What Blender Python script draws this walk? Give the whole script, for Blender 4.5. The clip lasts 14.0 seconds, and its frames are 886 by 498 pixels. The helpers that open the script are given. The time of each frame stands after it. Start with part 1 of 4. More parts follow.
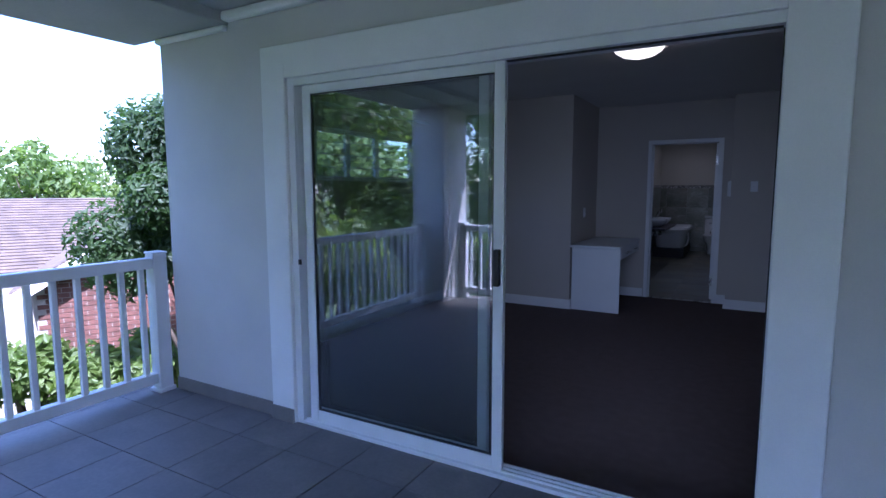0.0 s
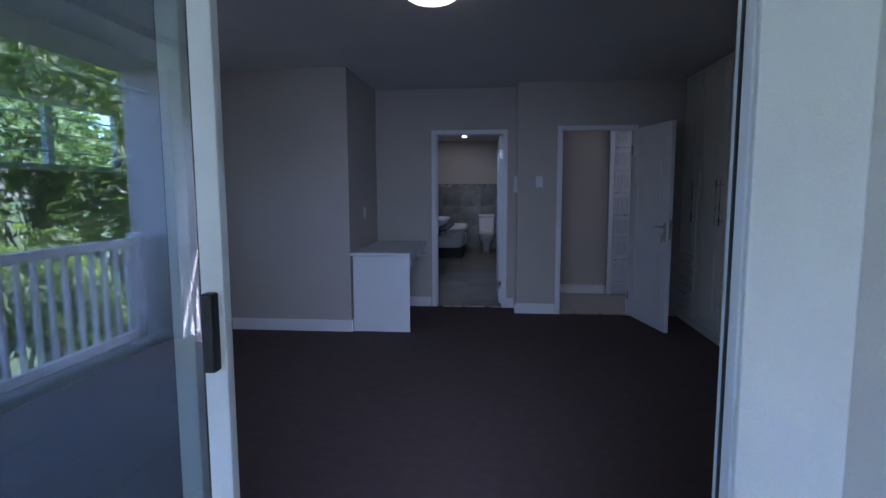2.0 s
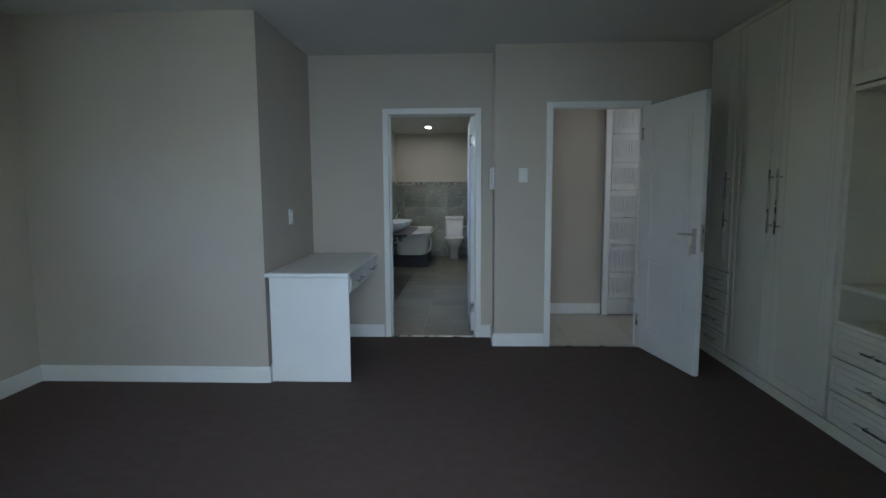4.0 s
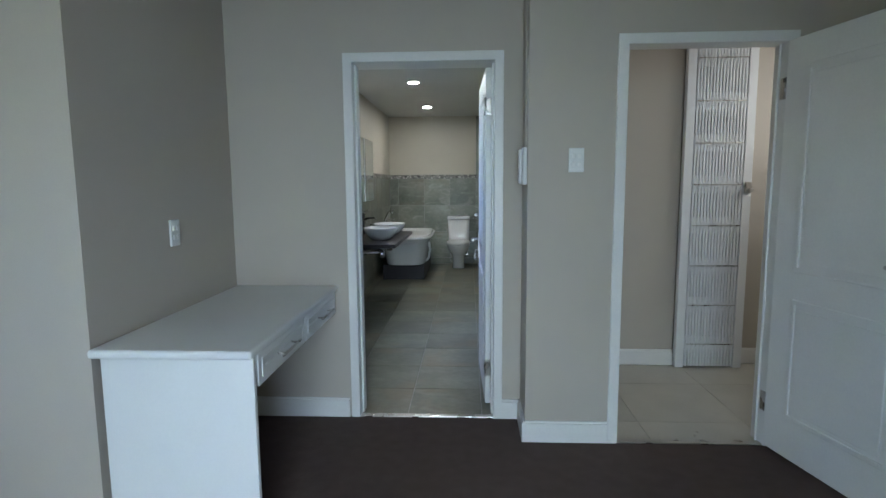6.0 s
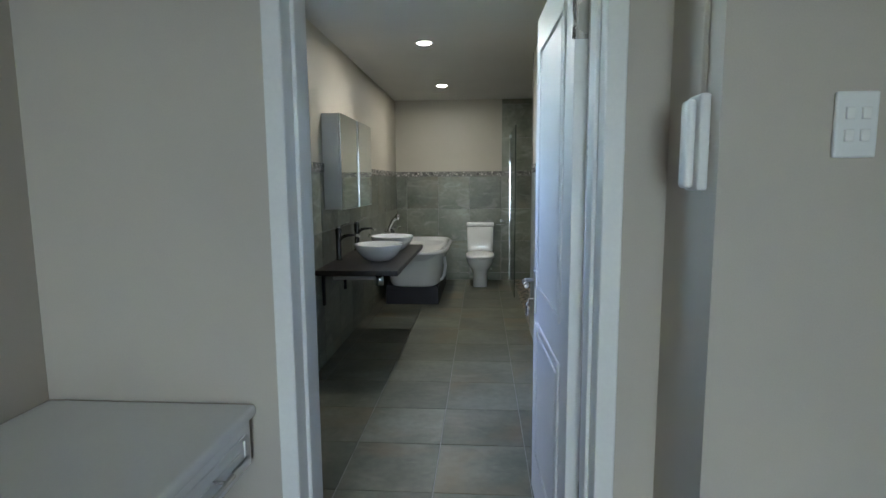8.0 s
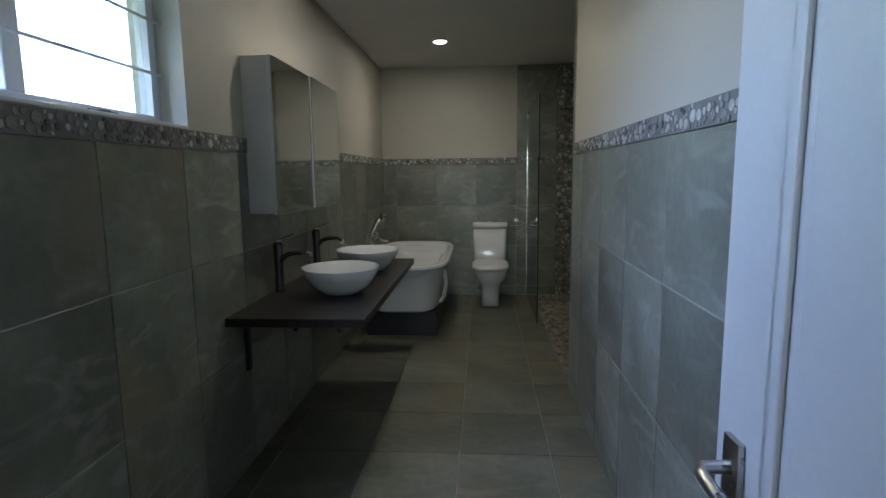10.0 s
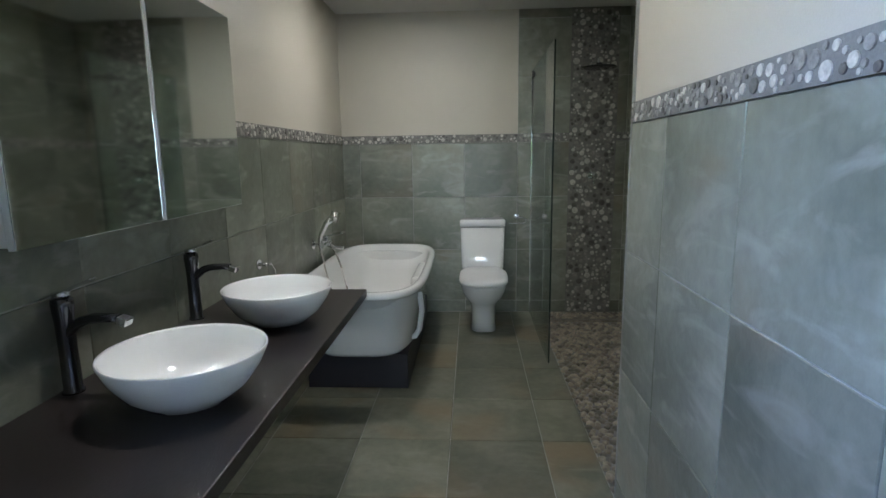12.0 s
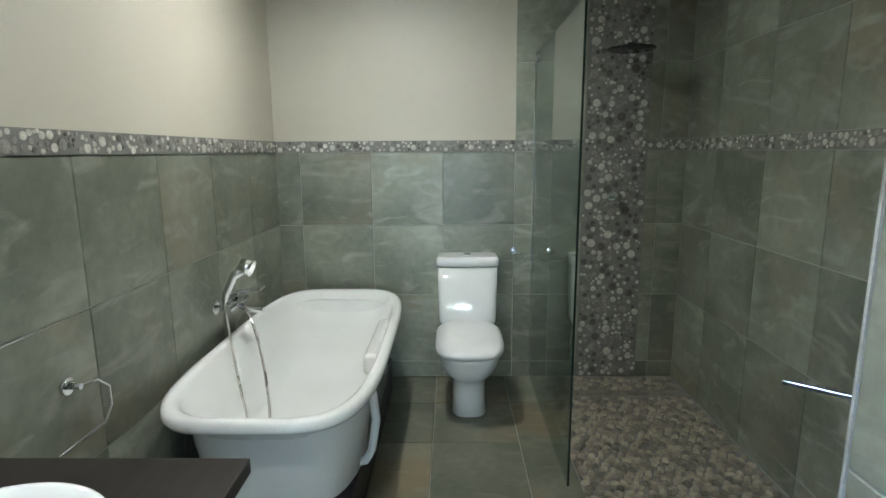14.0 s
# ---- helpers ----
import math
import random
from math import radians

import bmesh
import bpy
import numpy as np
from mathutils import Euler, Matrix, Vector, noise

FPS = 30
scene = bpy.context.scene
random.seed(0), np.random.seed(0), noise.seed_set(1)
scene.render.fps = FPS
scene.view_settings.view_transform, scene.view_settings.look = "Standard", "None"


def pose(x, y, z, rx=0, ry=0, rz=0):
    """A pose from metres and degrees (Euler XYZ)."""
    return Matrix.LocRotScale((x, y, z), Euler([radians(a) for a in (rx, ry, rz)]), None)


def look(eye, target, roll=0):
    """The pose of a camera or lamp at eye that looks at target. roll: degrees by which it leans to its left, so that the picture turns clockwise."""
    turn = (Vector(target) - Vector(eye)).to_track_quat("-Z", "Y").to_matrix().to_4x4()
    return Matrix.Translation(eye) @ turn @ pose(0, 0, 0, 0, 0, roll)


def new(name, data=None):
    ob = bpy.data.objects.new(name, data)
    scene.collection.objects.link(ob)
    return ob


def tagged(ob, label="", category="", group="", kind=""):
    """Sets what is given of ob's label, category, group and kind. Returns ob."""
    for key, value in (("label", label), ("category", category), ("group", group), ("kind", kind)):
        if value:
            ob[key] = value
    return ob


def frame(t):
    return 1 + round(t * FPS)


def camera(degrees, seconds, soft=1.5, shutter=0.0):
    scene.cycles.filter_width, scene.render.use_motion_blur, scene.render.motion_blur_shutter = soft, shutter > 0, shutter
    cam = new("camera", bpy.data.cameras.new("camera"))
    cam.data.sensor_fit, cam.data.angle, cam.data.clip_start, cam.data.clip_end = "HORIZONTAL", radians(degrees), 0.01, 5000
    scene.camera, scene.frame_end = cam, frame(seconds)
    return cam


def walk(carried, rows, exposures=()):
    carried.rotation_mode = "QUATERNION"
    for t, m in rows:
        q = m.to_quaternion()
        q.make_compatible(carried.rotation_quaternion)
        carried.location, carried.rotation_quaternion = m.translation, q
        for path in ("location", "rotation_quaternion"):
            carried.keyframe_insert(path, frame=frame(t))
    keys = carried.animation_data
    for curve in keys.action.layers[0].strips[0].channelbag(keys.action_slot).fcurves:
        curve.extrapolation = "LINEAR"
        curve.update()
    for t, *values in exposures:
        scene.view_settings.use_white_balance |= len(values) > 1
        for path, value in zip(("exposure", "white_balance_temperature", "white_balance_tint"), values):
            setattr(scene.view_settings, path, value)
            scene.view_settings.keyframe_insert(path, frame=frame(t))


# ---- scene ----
cam = camera(79.0, 14.0)
PATH = [
    (0, (0.081, 0.253, 1.451), (-0.897, 1.983, 1.228), -0.1),
    (0.5, (-0.07, 0.487, 1.423), (-0.803, 2.335, 1.204), -0.1),
    (1, (-0.204, 0.782, 1.427), (-0.791, 2.682, 1.209), -0.5),
    (1.5, (-0.314, 1.161, 1.435), (-0.693, 3.111, 1.205), 0.1),
    (2, (-0.318, 1.494, 1.387), (-0.518, 3.472, 1.168), -0.2),
    (2.5, (-0.33, 1.817, 1.387), (-0.476, 3.8, 1.169), -0.2),
    (3, (-0.343, 2.138, 1.367), (-0.427, 4.125, 1.156), -0.2),
    (5.5, (-0.371, 4.319, 1.341), (-0.454, 6.303, 1.107), -0.4),
    (6, (-0.397, 4.771, 1.354), (-0.492, 6.755, 1.116), -0.4),
    (6.5, (-0.439, 5.2, 1.358), (-0.559, 7.182, 1.117), -0.4),
    (7, (-0.469, 5.615, 1.368), (-0.597, 7.596, 1.123), -0.1),
    (7.5, (-0.506, 6.025, 1.372), (-0.643, 8.006, 1.13), -0.2),
    (9.8, (-0.645, 7.86, 1.347), (-0.79, 9.836, 1.073), -0.7),
    (10, (-0.648, 8.003, 1.344), (-0.793, 9.979, 1.07), -0.7),
    (10.5, (-0.659, 8.348, 1.322), (-0.798, 10.323, 1.034), -0.6),
    (11, (-0.663, 8.711, 1.298), (-0.785, 10.684, 0.993), -0.7),
    (11.5, (-0.653, 9.062, 1.323), (-0.767, 11.031, 0.989), -0.8),
    (12, (-0.653, 9.404, 1.35), (-0.76, 11.372, 1.008), -0.8),
    (12.5, (-0.652, 9.713, 1.371), (-0.746, 11.681, 1.027), -0.9),
    (13, (-0.654, 10.023, 1.404), (-0.739, 11.992, 1.062), -0.7),
    (13.5, (-0.665, 10.313, 1.432), (-0.725, 12.281, 1.085), -0.8),
    (14, (-0.664, 10.63, 1.454), (-0.693, 12.598, 1.097), -0.4),
]
EXPOSE = [(0, 2.35, 4850, 34), (1.0, 2.75, 4850, 34), (1.5, 3.05, 4900, 34), (2.0, 3.2, 5050, 32), (2.5, 3.3, 5250, 27), (3.0, 3.65, 5650, 14), (3.3, 3.8, 5750, 12), (5.3, 4.92, 5850, 10), (7.7, 4.95, 6200, 9), (9.8, 4.1, 6400, 11), (11.0, 4.7, 6050, 13), (12.5, 5.35, 5950, 9), (14.0, 5.85, 5900, 5)]
DOOR_LIGHT, BATH_LIGHT, WIN_LIGHT, BULB, DOWNLIGHT, HALL_FILL = 0.8, 0.56, 0.16, 0.025, 0.028, 0.34
PDOOR, BDOOR = -78.0, 91.6
walk(cam, [(t, look(eye, target, roll)) for t, eye, target, roll in PATH], EXPOSE)

# ---- sun, sky, exposure ----
SUN = Vector((0.45, -0.35, 0.82)).normalized()
world = bpy.data.worlds.new("sky")
scene.world = world
world.use_nodes = True
_n = world.node_tree
sky = _n.nodes.new("ShaderNodeTexSky")
sky.sky_type, sky.sun_disc = "NISHITA", False
sky.sun_elevation = math.asin(SUN.z)
sky.sun_rotation = math.atan2(SUN.x, SUN.y)
_n.links.new(sky.outputs[0], _n.nodes["Background"].inputs[0])
_n.nodes["Background"].inputs[1].default_value = 0.15


def lamp(name, kind, energy, m, colour=(1, 1, 1), size=None, size_y=None, angle=None, radius=None, spread=None):
    d = bpy.data.lights.new(name, kind)
    d.energy, d.color = energy, colour
    if size is not None:
        d.size = size
    if size_y is not None:
        d.shape, d.size_y = "RECTANGLE", size_y
    if angle is not None:
        d.angle = radians(angle)
    if radius is not None:
        d.shadow_soft_size = radius
    if spread is not None:
        d.spread = radians(spread)
    o = new(name, d)
    o.matrix_basis = m
    return o


lamp("sun", "SUN", 5.0, look((0, 0, 0), tuple(-SUN)), (1.0, 0.95, 0.87), angle=0.5)
# daylight that comes in by the openings
lamp("daylight_sliding_door", "AREA", DOOR_LIGHT, look((-0.42, 3.02, 1.12), (-0.9, 6.2, 0.25)), (0.70, 0.85, 1.0), size=1.15, size_y=1.9, spread=88)
lamp("daylight_bath_window", "AREA", BATH_LIGHT, look((-1.80, 9.35, 1.9), (0.0, 9.6, 0.6)), (0.42, 0.56, 1.0), size=1.1, size_y=0.7, spread=86)
lamp("daylight_bedroom_window", "AREA", WIN_LIGHT, look((-3.375, 4.75, 1.78), (0.0, 4.75, 1.6)), (0.88, 0.95, 0.95), size=1.4, size_y=0.5)

# added fill lamp at the passage's closed end, for unseen daylight from other rooms
lamp("fill_passage", "AREA", HALL_FILL, look((2.2, 8.15, 1.7), (0.0, 8.15, 1.1)), (1.0, 0.97, 0.88), size=0.9, size_y=1.2)

# ---- materials ----


def mat(name, colour, rough=0.6, metal=0.0, var=0.08, scale=6.0, bump=0.05, fine=120.0, colour2=None, rnd=0.0, coat=0.0, stretch=None, dist=0.004, patch=None, vein=None):
    """Procedural surface: two scales of noise in colour, roughness and relief."""
    m = bpy.data.materials.new(name)
    m.use_nodes = True
    nt = m.node_tree
    b = nt.nodes["Principled BSDF"]
    b.inputs["Roughness"].default_value, b.inputs["Metallic"].default_value = rough, metal
    b.inputs["Coat Weight"].default_value = coat
    tc = nt.nodes.new("ShaderNodeTexCoord")
    src = tc.outputs["Object"]
    add = None
    if rnd:
        oi = nt.nodes.new("ShaderNodeObjectInfo")
        sh = nt.nodes.new("ShaderNodeVectorMath")
        sh.operation = "MULTIPLY_ADD"
        sh.inputs[0].default_value = (37.0, 61.0, 23.0)
        nt.links.new(oi.outputs["Random"], sh.inputs[1])
        nt.links.new(src, sh.inputs[2])
        src, add = sh.outputs[0], oi.outputs["Random"]
    if stretch:
        mp = nt.nodes.new("ShaderNodeMapping")
        mp.inputs["Scale"].default_value = stretch
        nt.links.new(src, mp.inputs["Vector"])
        src = mp.outputs[0]
    n1, n2 = nt.nodes.new("ShaderNodeTexNoise"), nt.nodes.new("ShaderNodeTexNoise")
    for n, s, d in ((n1, scale, 6.0), (n2, fine, 3.0)):
        n.inputs["Scale"].default_value, n.inputs["Detail"].default_value = s, d
        nt.links.new(src, n.inputs["Vector"])
    ramp = nt.nodes.new("ShaderNodeValToRGB")
    c2 = colour2 or tuple(min(1, c * (1 + var)) for c in colour)
    c1 = colour if colour2 else tuple(c * (1 - var) for c in colour)
    ramp.color_ramp.elements[0].position, ramp.color_ramp.elements[1].position = 0.36, 0.66
    ramp.color_ramp.elements[0].color, ramp.color_ramp.elements[1].color = (*c1, 1), (*c2, 1)
    nt.links.new(n1.outputs["Fac"], ramp.inputs[0])
    mix = nt.nodes.new("ShaderNodeMix")
    mix.data_type, mix.blend_type = "RGBA", "MULTIPLY"
    mix.inputs[0].default_value = min(1, var * 2)
    nt.links.new(ramp.outputs[0], mix.inputs[6])
    g = nt.nodes.new("ShaderNodeMapRange")
    g.inputs["From Min"].default_value, g.inputs["From Max"].default_value = 0.25, 0.75
    g.inputs["To Min"].default_value, g.inputs["To Max"].default_value = 0.55, 1.3
    nt.links.new(n2.outputs["Fac"], g.inputs["Value"])
    nt.links.new(g.outputs[0], mix.inputs[7])
    out = mix.outputs[2]
    for extra, kind in ((patch, "patch"), (vein, "vein")):
        if not extra:
            continue
        n3 = nt.nodes.new("ShaderNodeTexNoise")
        n3.inputs["Scale"].default_value, n3.inputs["Detail"].default_value = extra[1], 7.0
        n3.inputs["Distortion"].default_value = 0.4 if kind == "patch" else 1.6
        if kind == "vein":
            mp = nt.nodes.new("ShaderNodeMapping")
            mp.inputs["Rotation"].default_value, mp.inputs["Scale"].default_value = (0.6, 0.7, 0.6), (1.0, 1.0, 2.6)
            nt.links.new(src, mp.inputs["Vector"])
            nt.links.new(mp.outputs[0], n3.inputs["Vector"])
        else:
            nt.links.new(src, n3.inputs["Vector"])
        r3 = nt.nodes.new("ShaderNodeMapRange")
        r3.inputs["From Min"].default_value, r3.inputs["From Max"].default_value = extra[3], extra[3] + 0.16
        r3.inputs["To Max"].default_value = extra[2]
        nt.links.new(n3.outputs["Fac"], r3.inputs["Value"])
        mp2 = nt.nodes.new("ShaderNodeMix")
        mp2.data_type = "RGBA"
        nt.links.new(r3.outputs[0], mp2.inputs[0])
        nt.links.new(out, mp2.inputs[6])
        mp2.inputs[7].default_value = (*extra[0], 1)
        out = mp2.outputs[2]
    if add is not None:
        hs = nt.nodes.new("ShaderNodeHueSaturation")
        r = nt.nodes.new("ShaderNodeMapRange")
        r.inputs["To Min"].default_value, r.inputs["To Max"].default_value = 1 - rnd, 1 + rnd
        nt.links.new(add, r.inputs["Value"])
        nt.links.new(r.outputs[0], hs.inputs["Value"])
        nt.links.new(out, hs.inputs["Color"])
        out = hs.outputs[0]
    nt.links.new(out, b.inputs["Base Color"])
    rr = nt.nodes.new("ShaderNodeMapRange")
    rr.inputs["To Min"].default_value, rr.inputs["To Max"].default_value = max(0.02, rough - 0.06), min(1, rough + 0.06)
    nt.links.new(n1.outputs["Fac"], rr.inputs["Value"])
    nt.links.new(rr.outputs[0], b.inputs["Roughness"])
    if bump:
        bp = nt.nodes.new("ShaderNodeBump")
        bp.inputs["Strength"].default_value, bp.inputs["Distance"].default_value = bump, dist
        nt.links.new(n2.outputs["Fac"], bp.inputs["Height"])
        nt.links.new(bp.outputs[0], b.inputs["Normal"])
    return m


def glass_mat(name, tint, rough=0.0, gloss=0.045):
    m = bpy.data.materials.new(name)
    m.use_nodes = True
    nt = m.node_tree
    nt.nodes.clear()
    out = nt.nodes.new("ShaderNodeOutputMaterial")
    mx, tr, gl, lw, pw, mr = (nt.nodes.new("ShaderNode" + k) for k in ("MixShader", "BsdfTransparent", "BsdfGlossy", "LayerWeight", "Math", "MapRange"))
    tr.inputs[0].default_value = (*tint, 1)
    gl.inputs["Roughness"].default_value = rough
    lw.inputs["Blend"].default_value = 0.5
    pw.operation = "POWER"
    pw.inputs[1].default_value = 4.0
    mr.inputs["To Min"].default_value, mr.inputs["To Max"].default_value = gloss, 1.0
    nt.links.new(lw.outputs["Facing"], pw.inputs[0])
    nt.links.new(pw.outputs[0], mr.inputs["Value"])
    nt.links.new(mr.outputs[0], mx.inputs[0])
    nt.links.new(tr.outputs[0], mx.inputs[1])
    nt.links.new(gl.outputs[0], mx.inputs[2])
    nt.links.new(mx.outputs[0], out.inputs[0])
    return m


def glow_mat(name, colour, strength):
    m = bpy.data.materials.new(name)
    m.use_nodes = True
    b = m.node_tree.nodes["Principled BSDF"]
    b.inputs["Base Color"].default_value = (0.8, 0.78, 0.7, 1)
    b.inputs["Emission Color"].default_value, b.inputs["Emission Strength"].default_value = (*colour, 1), strength
    return m


def leaf_mat(name, a, b2):
    m = mat(name, a, 0.55, var=0.3, scale=1.2, bump=0, fine=9.0, colour2=b2)
    m.node_tree.nodes["Principled BSDF"].inputs["Subsurface Weight"].default_value = 0.0
    nt = m.node_tree
    tl, mx = nt.nodes.new("ShaderNodeBsdfTranslucent"), nt.nodes.new("ShaderNodeMixShader")
    tl.inputs[0].default_value = (b2[0] * 1.6, b2[1] * 1.8, b2[2], 1)
    mx.inputs[0].default_value = 0.45
    out = nt.nodes["Material Output"]
    nt.links.new(nt.nodes["Principled BSDF"].outputs[0], mx.inputs[1])
    nt.links.new(tl.outputs[0], mx.inputs[2])
    nt.links.new(mx.outputs[0], out.inputs[0])
    return m


BED_WALL = mat("greige_wall_paint", (0.485, 0.435, 0.375), 0.62, var=0.03, scale=1.5, bump=0.12, fine=260)
BATH_WALL = mat("cream_wall_paint", (0.53, 0.49, 0.40), 0.5, var=0.03, scale=1.5, bump=0.12, fine=260)
EXT_WALL = mat("veranda_wall_paint", (0.60, 0.585, 0.56), 0.7, var=0.04, scale=2, bump=0.2, fine=180)
WHITE = mat("white_gloss_paint", (0.78, 0.77, 0.75), 0.38, var=0.03, scale=3, bump=0.05, fine=90)
SURROUND = mat("white_plaster_paint", (0.82, 0.82, 0.81), 0.6, var=0.03, scale=3, bump=0.15, fine=160)
CEILING = mat("ceiling_paint", (0.62, 0.61, 0.58), 0.8, var=0.03, scale=1.5, bump=0.08, fine=200)
VER_CEIL = mat("veranda_ceiling_board", (0.42, 0.43, 0.44), 0.75, var=0.05, scale=2, bump=0.1, fine=60)
CARPET = mat("brown_carpet", (0.102, 0.068, 0.057), 1.0, var=0.10, scale=14, bump=0.9, fine=420, dist=0.006)
CUP = mat("cream_cupboard_wrap", (0.66, 0.63, 0.54), 0.42, var=0.025, scale=2, bump=0.03, fine=80)
DESK = mat("white_desk_laminate", (0.76, 0.76, 0.75), 0.36, var=0.02, scale=3, bump=0.03, fine=120)
ALU = mat("white_powder_coat", (0.78, 0.79, 0.80), 0.35, var=0.03, scale=6, bump=0.04, fine=300)
DARK = mat("dark_rubber", (0.02, 0.02, 0.022), 0.5, var=0.1, scale=10, bump=0.05)
STEEL = mat("brushed_steel", (0.52, 0.50, 0.47), 0.28, 1.0, var=0.05, scale=8, bump=0.05, fine=400)
CHROME = mat("chrome", (0.82, 0.83, 0.84), 0.06, 1.0, var=0.02, scale=5, bump=0)
DARKCHROME = mat("dark_tap_finish", (0.16, 0.16, 0.17), 0.18, 1.0, var=0.05, scale=6, bump=0)
CERAMIC = mat("white_ceramic", (0.80, 0.80, 0.79), 0.08, var=0.01, scale=3, bump=0, coat=0.5)
ACRYLIC = mat("white_acrylic", (0.78, 0.78, 0.76), 0.14, var=0.015, scale=3, bump=0, coat=0.4)
PLASTIC = mat("white_plastic", (0.74, 0.74, 0.73), 0.4, var=0.02, scale=8, bump=0.03)
WENGE = mat("dark_vanity_top", (0.022, 0.017, 0.016), 0.34, var=0.3, scale=5, bump=0.2, fine=60, stretch=(8, 1, 8))
PLINTH = mat("dark_plinth_paint", (0.014, 0.012, 0.017), 0.5, var=0.2, scale=6, bump=0.1)
MIRROR = mat("mirror_silver", (0.82, 0.86, 0.84), 0.015, 1.0, var=0.01, scale=2, bump=0)
TILE = mat("slate_look_tile", (0.150, 0.160, 0.122), 0.32, var=0.16, scale=2.6, bump=0.25, fine=26, colour2=(0.262, 0.272, 0.216), rnd=0.2, dist=0.006, patch=((0.255, 0.205, 0.135), 1.7, 0.6, 0.54), vein=((0.36, 0.36, 0.305), 3.0, 0.6, 0.53))
FTILE = mat("slate_look_floor_tile", (0.122, 0.128, 0.092), 0.36, var=0.18, scale=2.8, bump=0.2, fine=24, colour2=(0.208, 0.208, 0.156), rnd=0.18, dist=0.006, patch=((0.215, 0.155, 0.085), 1.8, 0.6, 0.53), vein=((0.27, 0.265, 0.21), 2.8, 0.4, 0.55))
GROUT = mat("grey_grout", (0.40, 0.40, 0.37), 0.9, var=0.12, scale=14, bump=0.25, fine=200)
MOSBACK = mat("mosaic_grout", (0.21, 0.205, 0.185), 0.8, var=0.12, scale=14, bump=0.25, fine=200)
DISC_A = mat("pale_stone_disc", (0.54, 0.51, 0.45), 0.5, var=0.2, scale=30, bump=0.1)
DISC_B = mat("grey_stone_disc", (0.27, 0.255, 0.225), 0.5, var=0.25, scale=30, bump=0.1)
DISC_C = mat("dark_stone_disc", (0.11, 0.10, 0.088), 0.5, var=0.25, scale=30, bump=0.1)
PEB_A = mat("pale_pebble", (0.31, 0.27, 0.20), 0.55, var=0.3, scale=18, bump=0.15)
PEB_B = mat("grey_pebble", (0.18, 0.162, 0.128), 0.55, var=0.3, scale=18, bump=0.15)
HALLTILE = mat("cream_floor_tile", (0.50, 0.48, 0.42), 0.3, var=0.06, scale=4, bump=0.04, rnd=0.04)
VTILE = mat("grey_veranda_tile", (0.155, 0.142, 0.13), 0.5, var=0.14, scale=4, bump=0.12, fine=50, rnd=0.07)
VGROUT = mat("dark_veranda_grout", (0.10, 0.10, 0.10), 0.95, var=0.1, scale=20, bump=0.2)
VSKIRT = mat("taupe_skirting_tile", (0.20, 0.185, 0.17), 0.5, var=0.1, scale=4, bump=0.1)
GLASS = glass_mat("clear_glass", (0.80, 0.83, 0.82))
TINT = glass_mat("tinted_glass", (0.82, 0.86, 0.86), 0.0, 0.15)
SHGLASS = glass_mat("green_shower_glass", (0.86, 0.93, 0.90))
EDGE = mat("green_glass_edge", (0.02, 0.035, 0.03), 0.15, var=0.1, scale=4, bump=0)
LAMPGLASS = glow_mat("opal_glass_lit", (1.0, 0.86, 0.58), 0.32)
DOWN = glow_mat("downlight_lit", (1.0, 0.97, 0.90), 14.0)
LEAF = leaf_mat("leaf_dark", (0.016, 0.034, 0.010), (0.04, 0.075, 0.018))
LEAF2 = leaf_mat("leaf_light", (0.06, 0.095, 0.022), (0.125, 0.175, 0.04))
# brighter copy of the light leaf: sunlit look put into the colour
LEAF4 = leaf_mat("leaf_sunlit", (0.09, 0.13, 0.03), (0.17, 0.22, 0.06))
LEAF3 = leaf_mat("leaf_palm", (0.10, 0.12, 0.04), (0.22, 0.23, 0.09))
BARK = mat("bark", (0.10, 0.075, 0.055), 0.95, var=0.3, scale=8, bump=0.6, fine=40)
GRASS = mat("grass", (0.05, 0.085, 0.025), 0.95, var=0.35, scale=0.6, bump=0.6, fine=25, colour2=(0.10, 0.13, 0.045))
ROOF = mat("terracotta_roof_tile", (0.105, 0.078, 0.062), 0.8, var=0.22, scale=3, bump=0.3, fine=30, rnd=0.1)
BRICK = mat("red_face_brick", (0.14, 0.06, 0.043), 0.85, var=0.25, scale=6, bump=0.3, fine=40, rnd=0.2)
MORTAR = mat("mortar", (0.30, 0.27, 0.24), 0.95, var=0.1, scale=10, bump=0.3)
ZINC = mat("pale_roof_sheet", (0.70, 0.71, 0.72), 0.45, var=0.06, scale=3, bump=0.05)

# ---- mesh tools ----


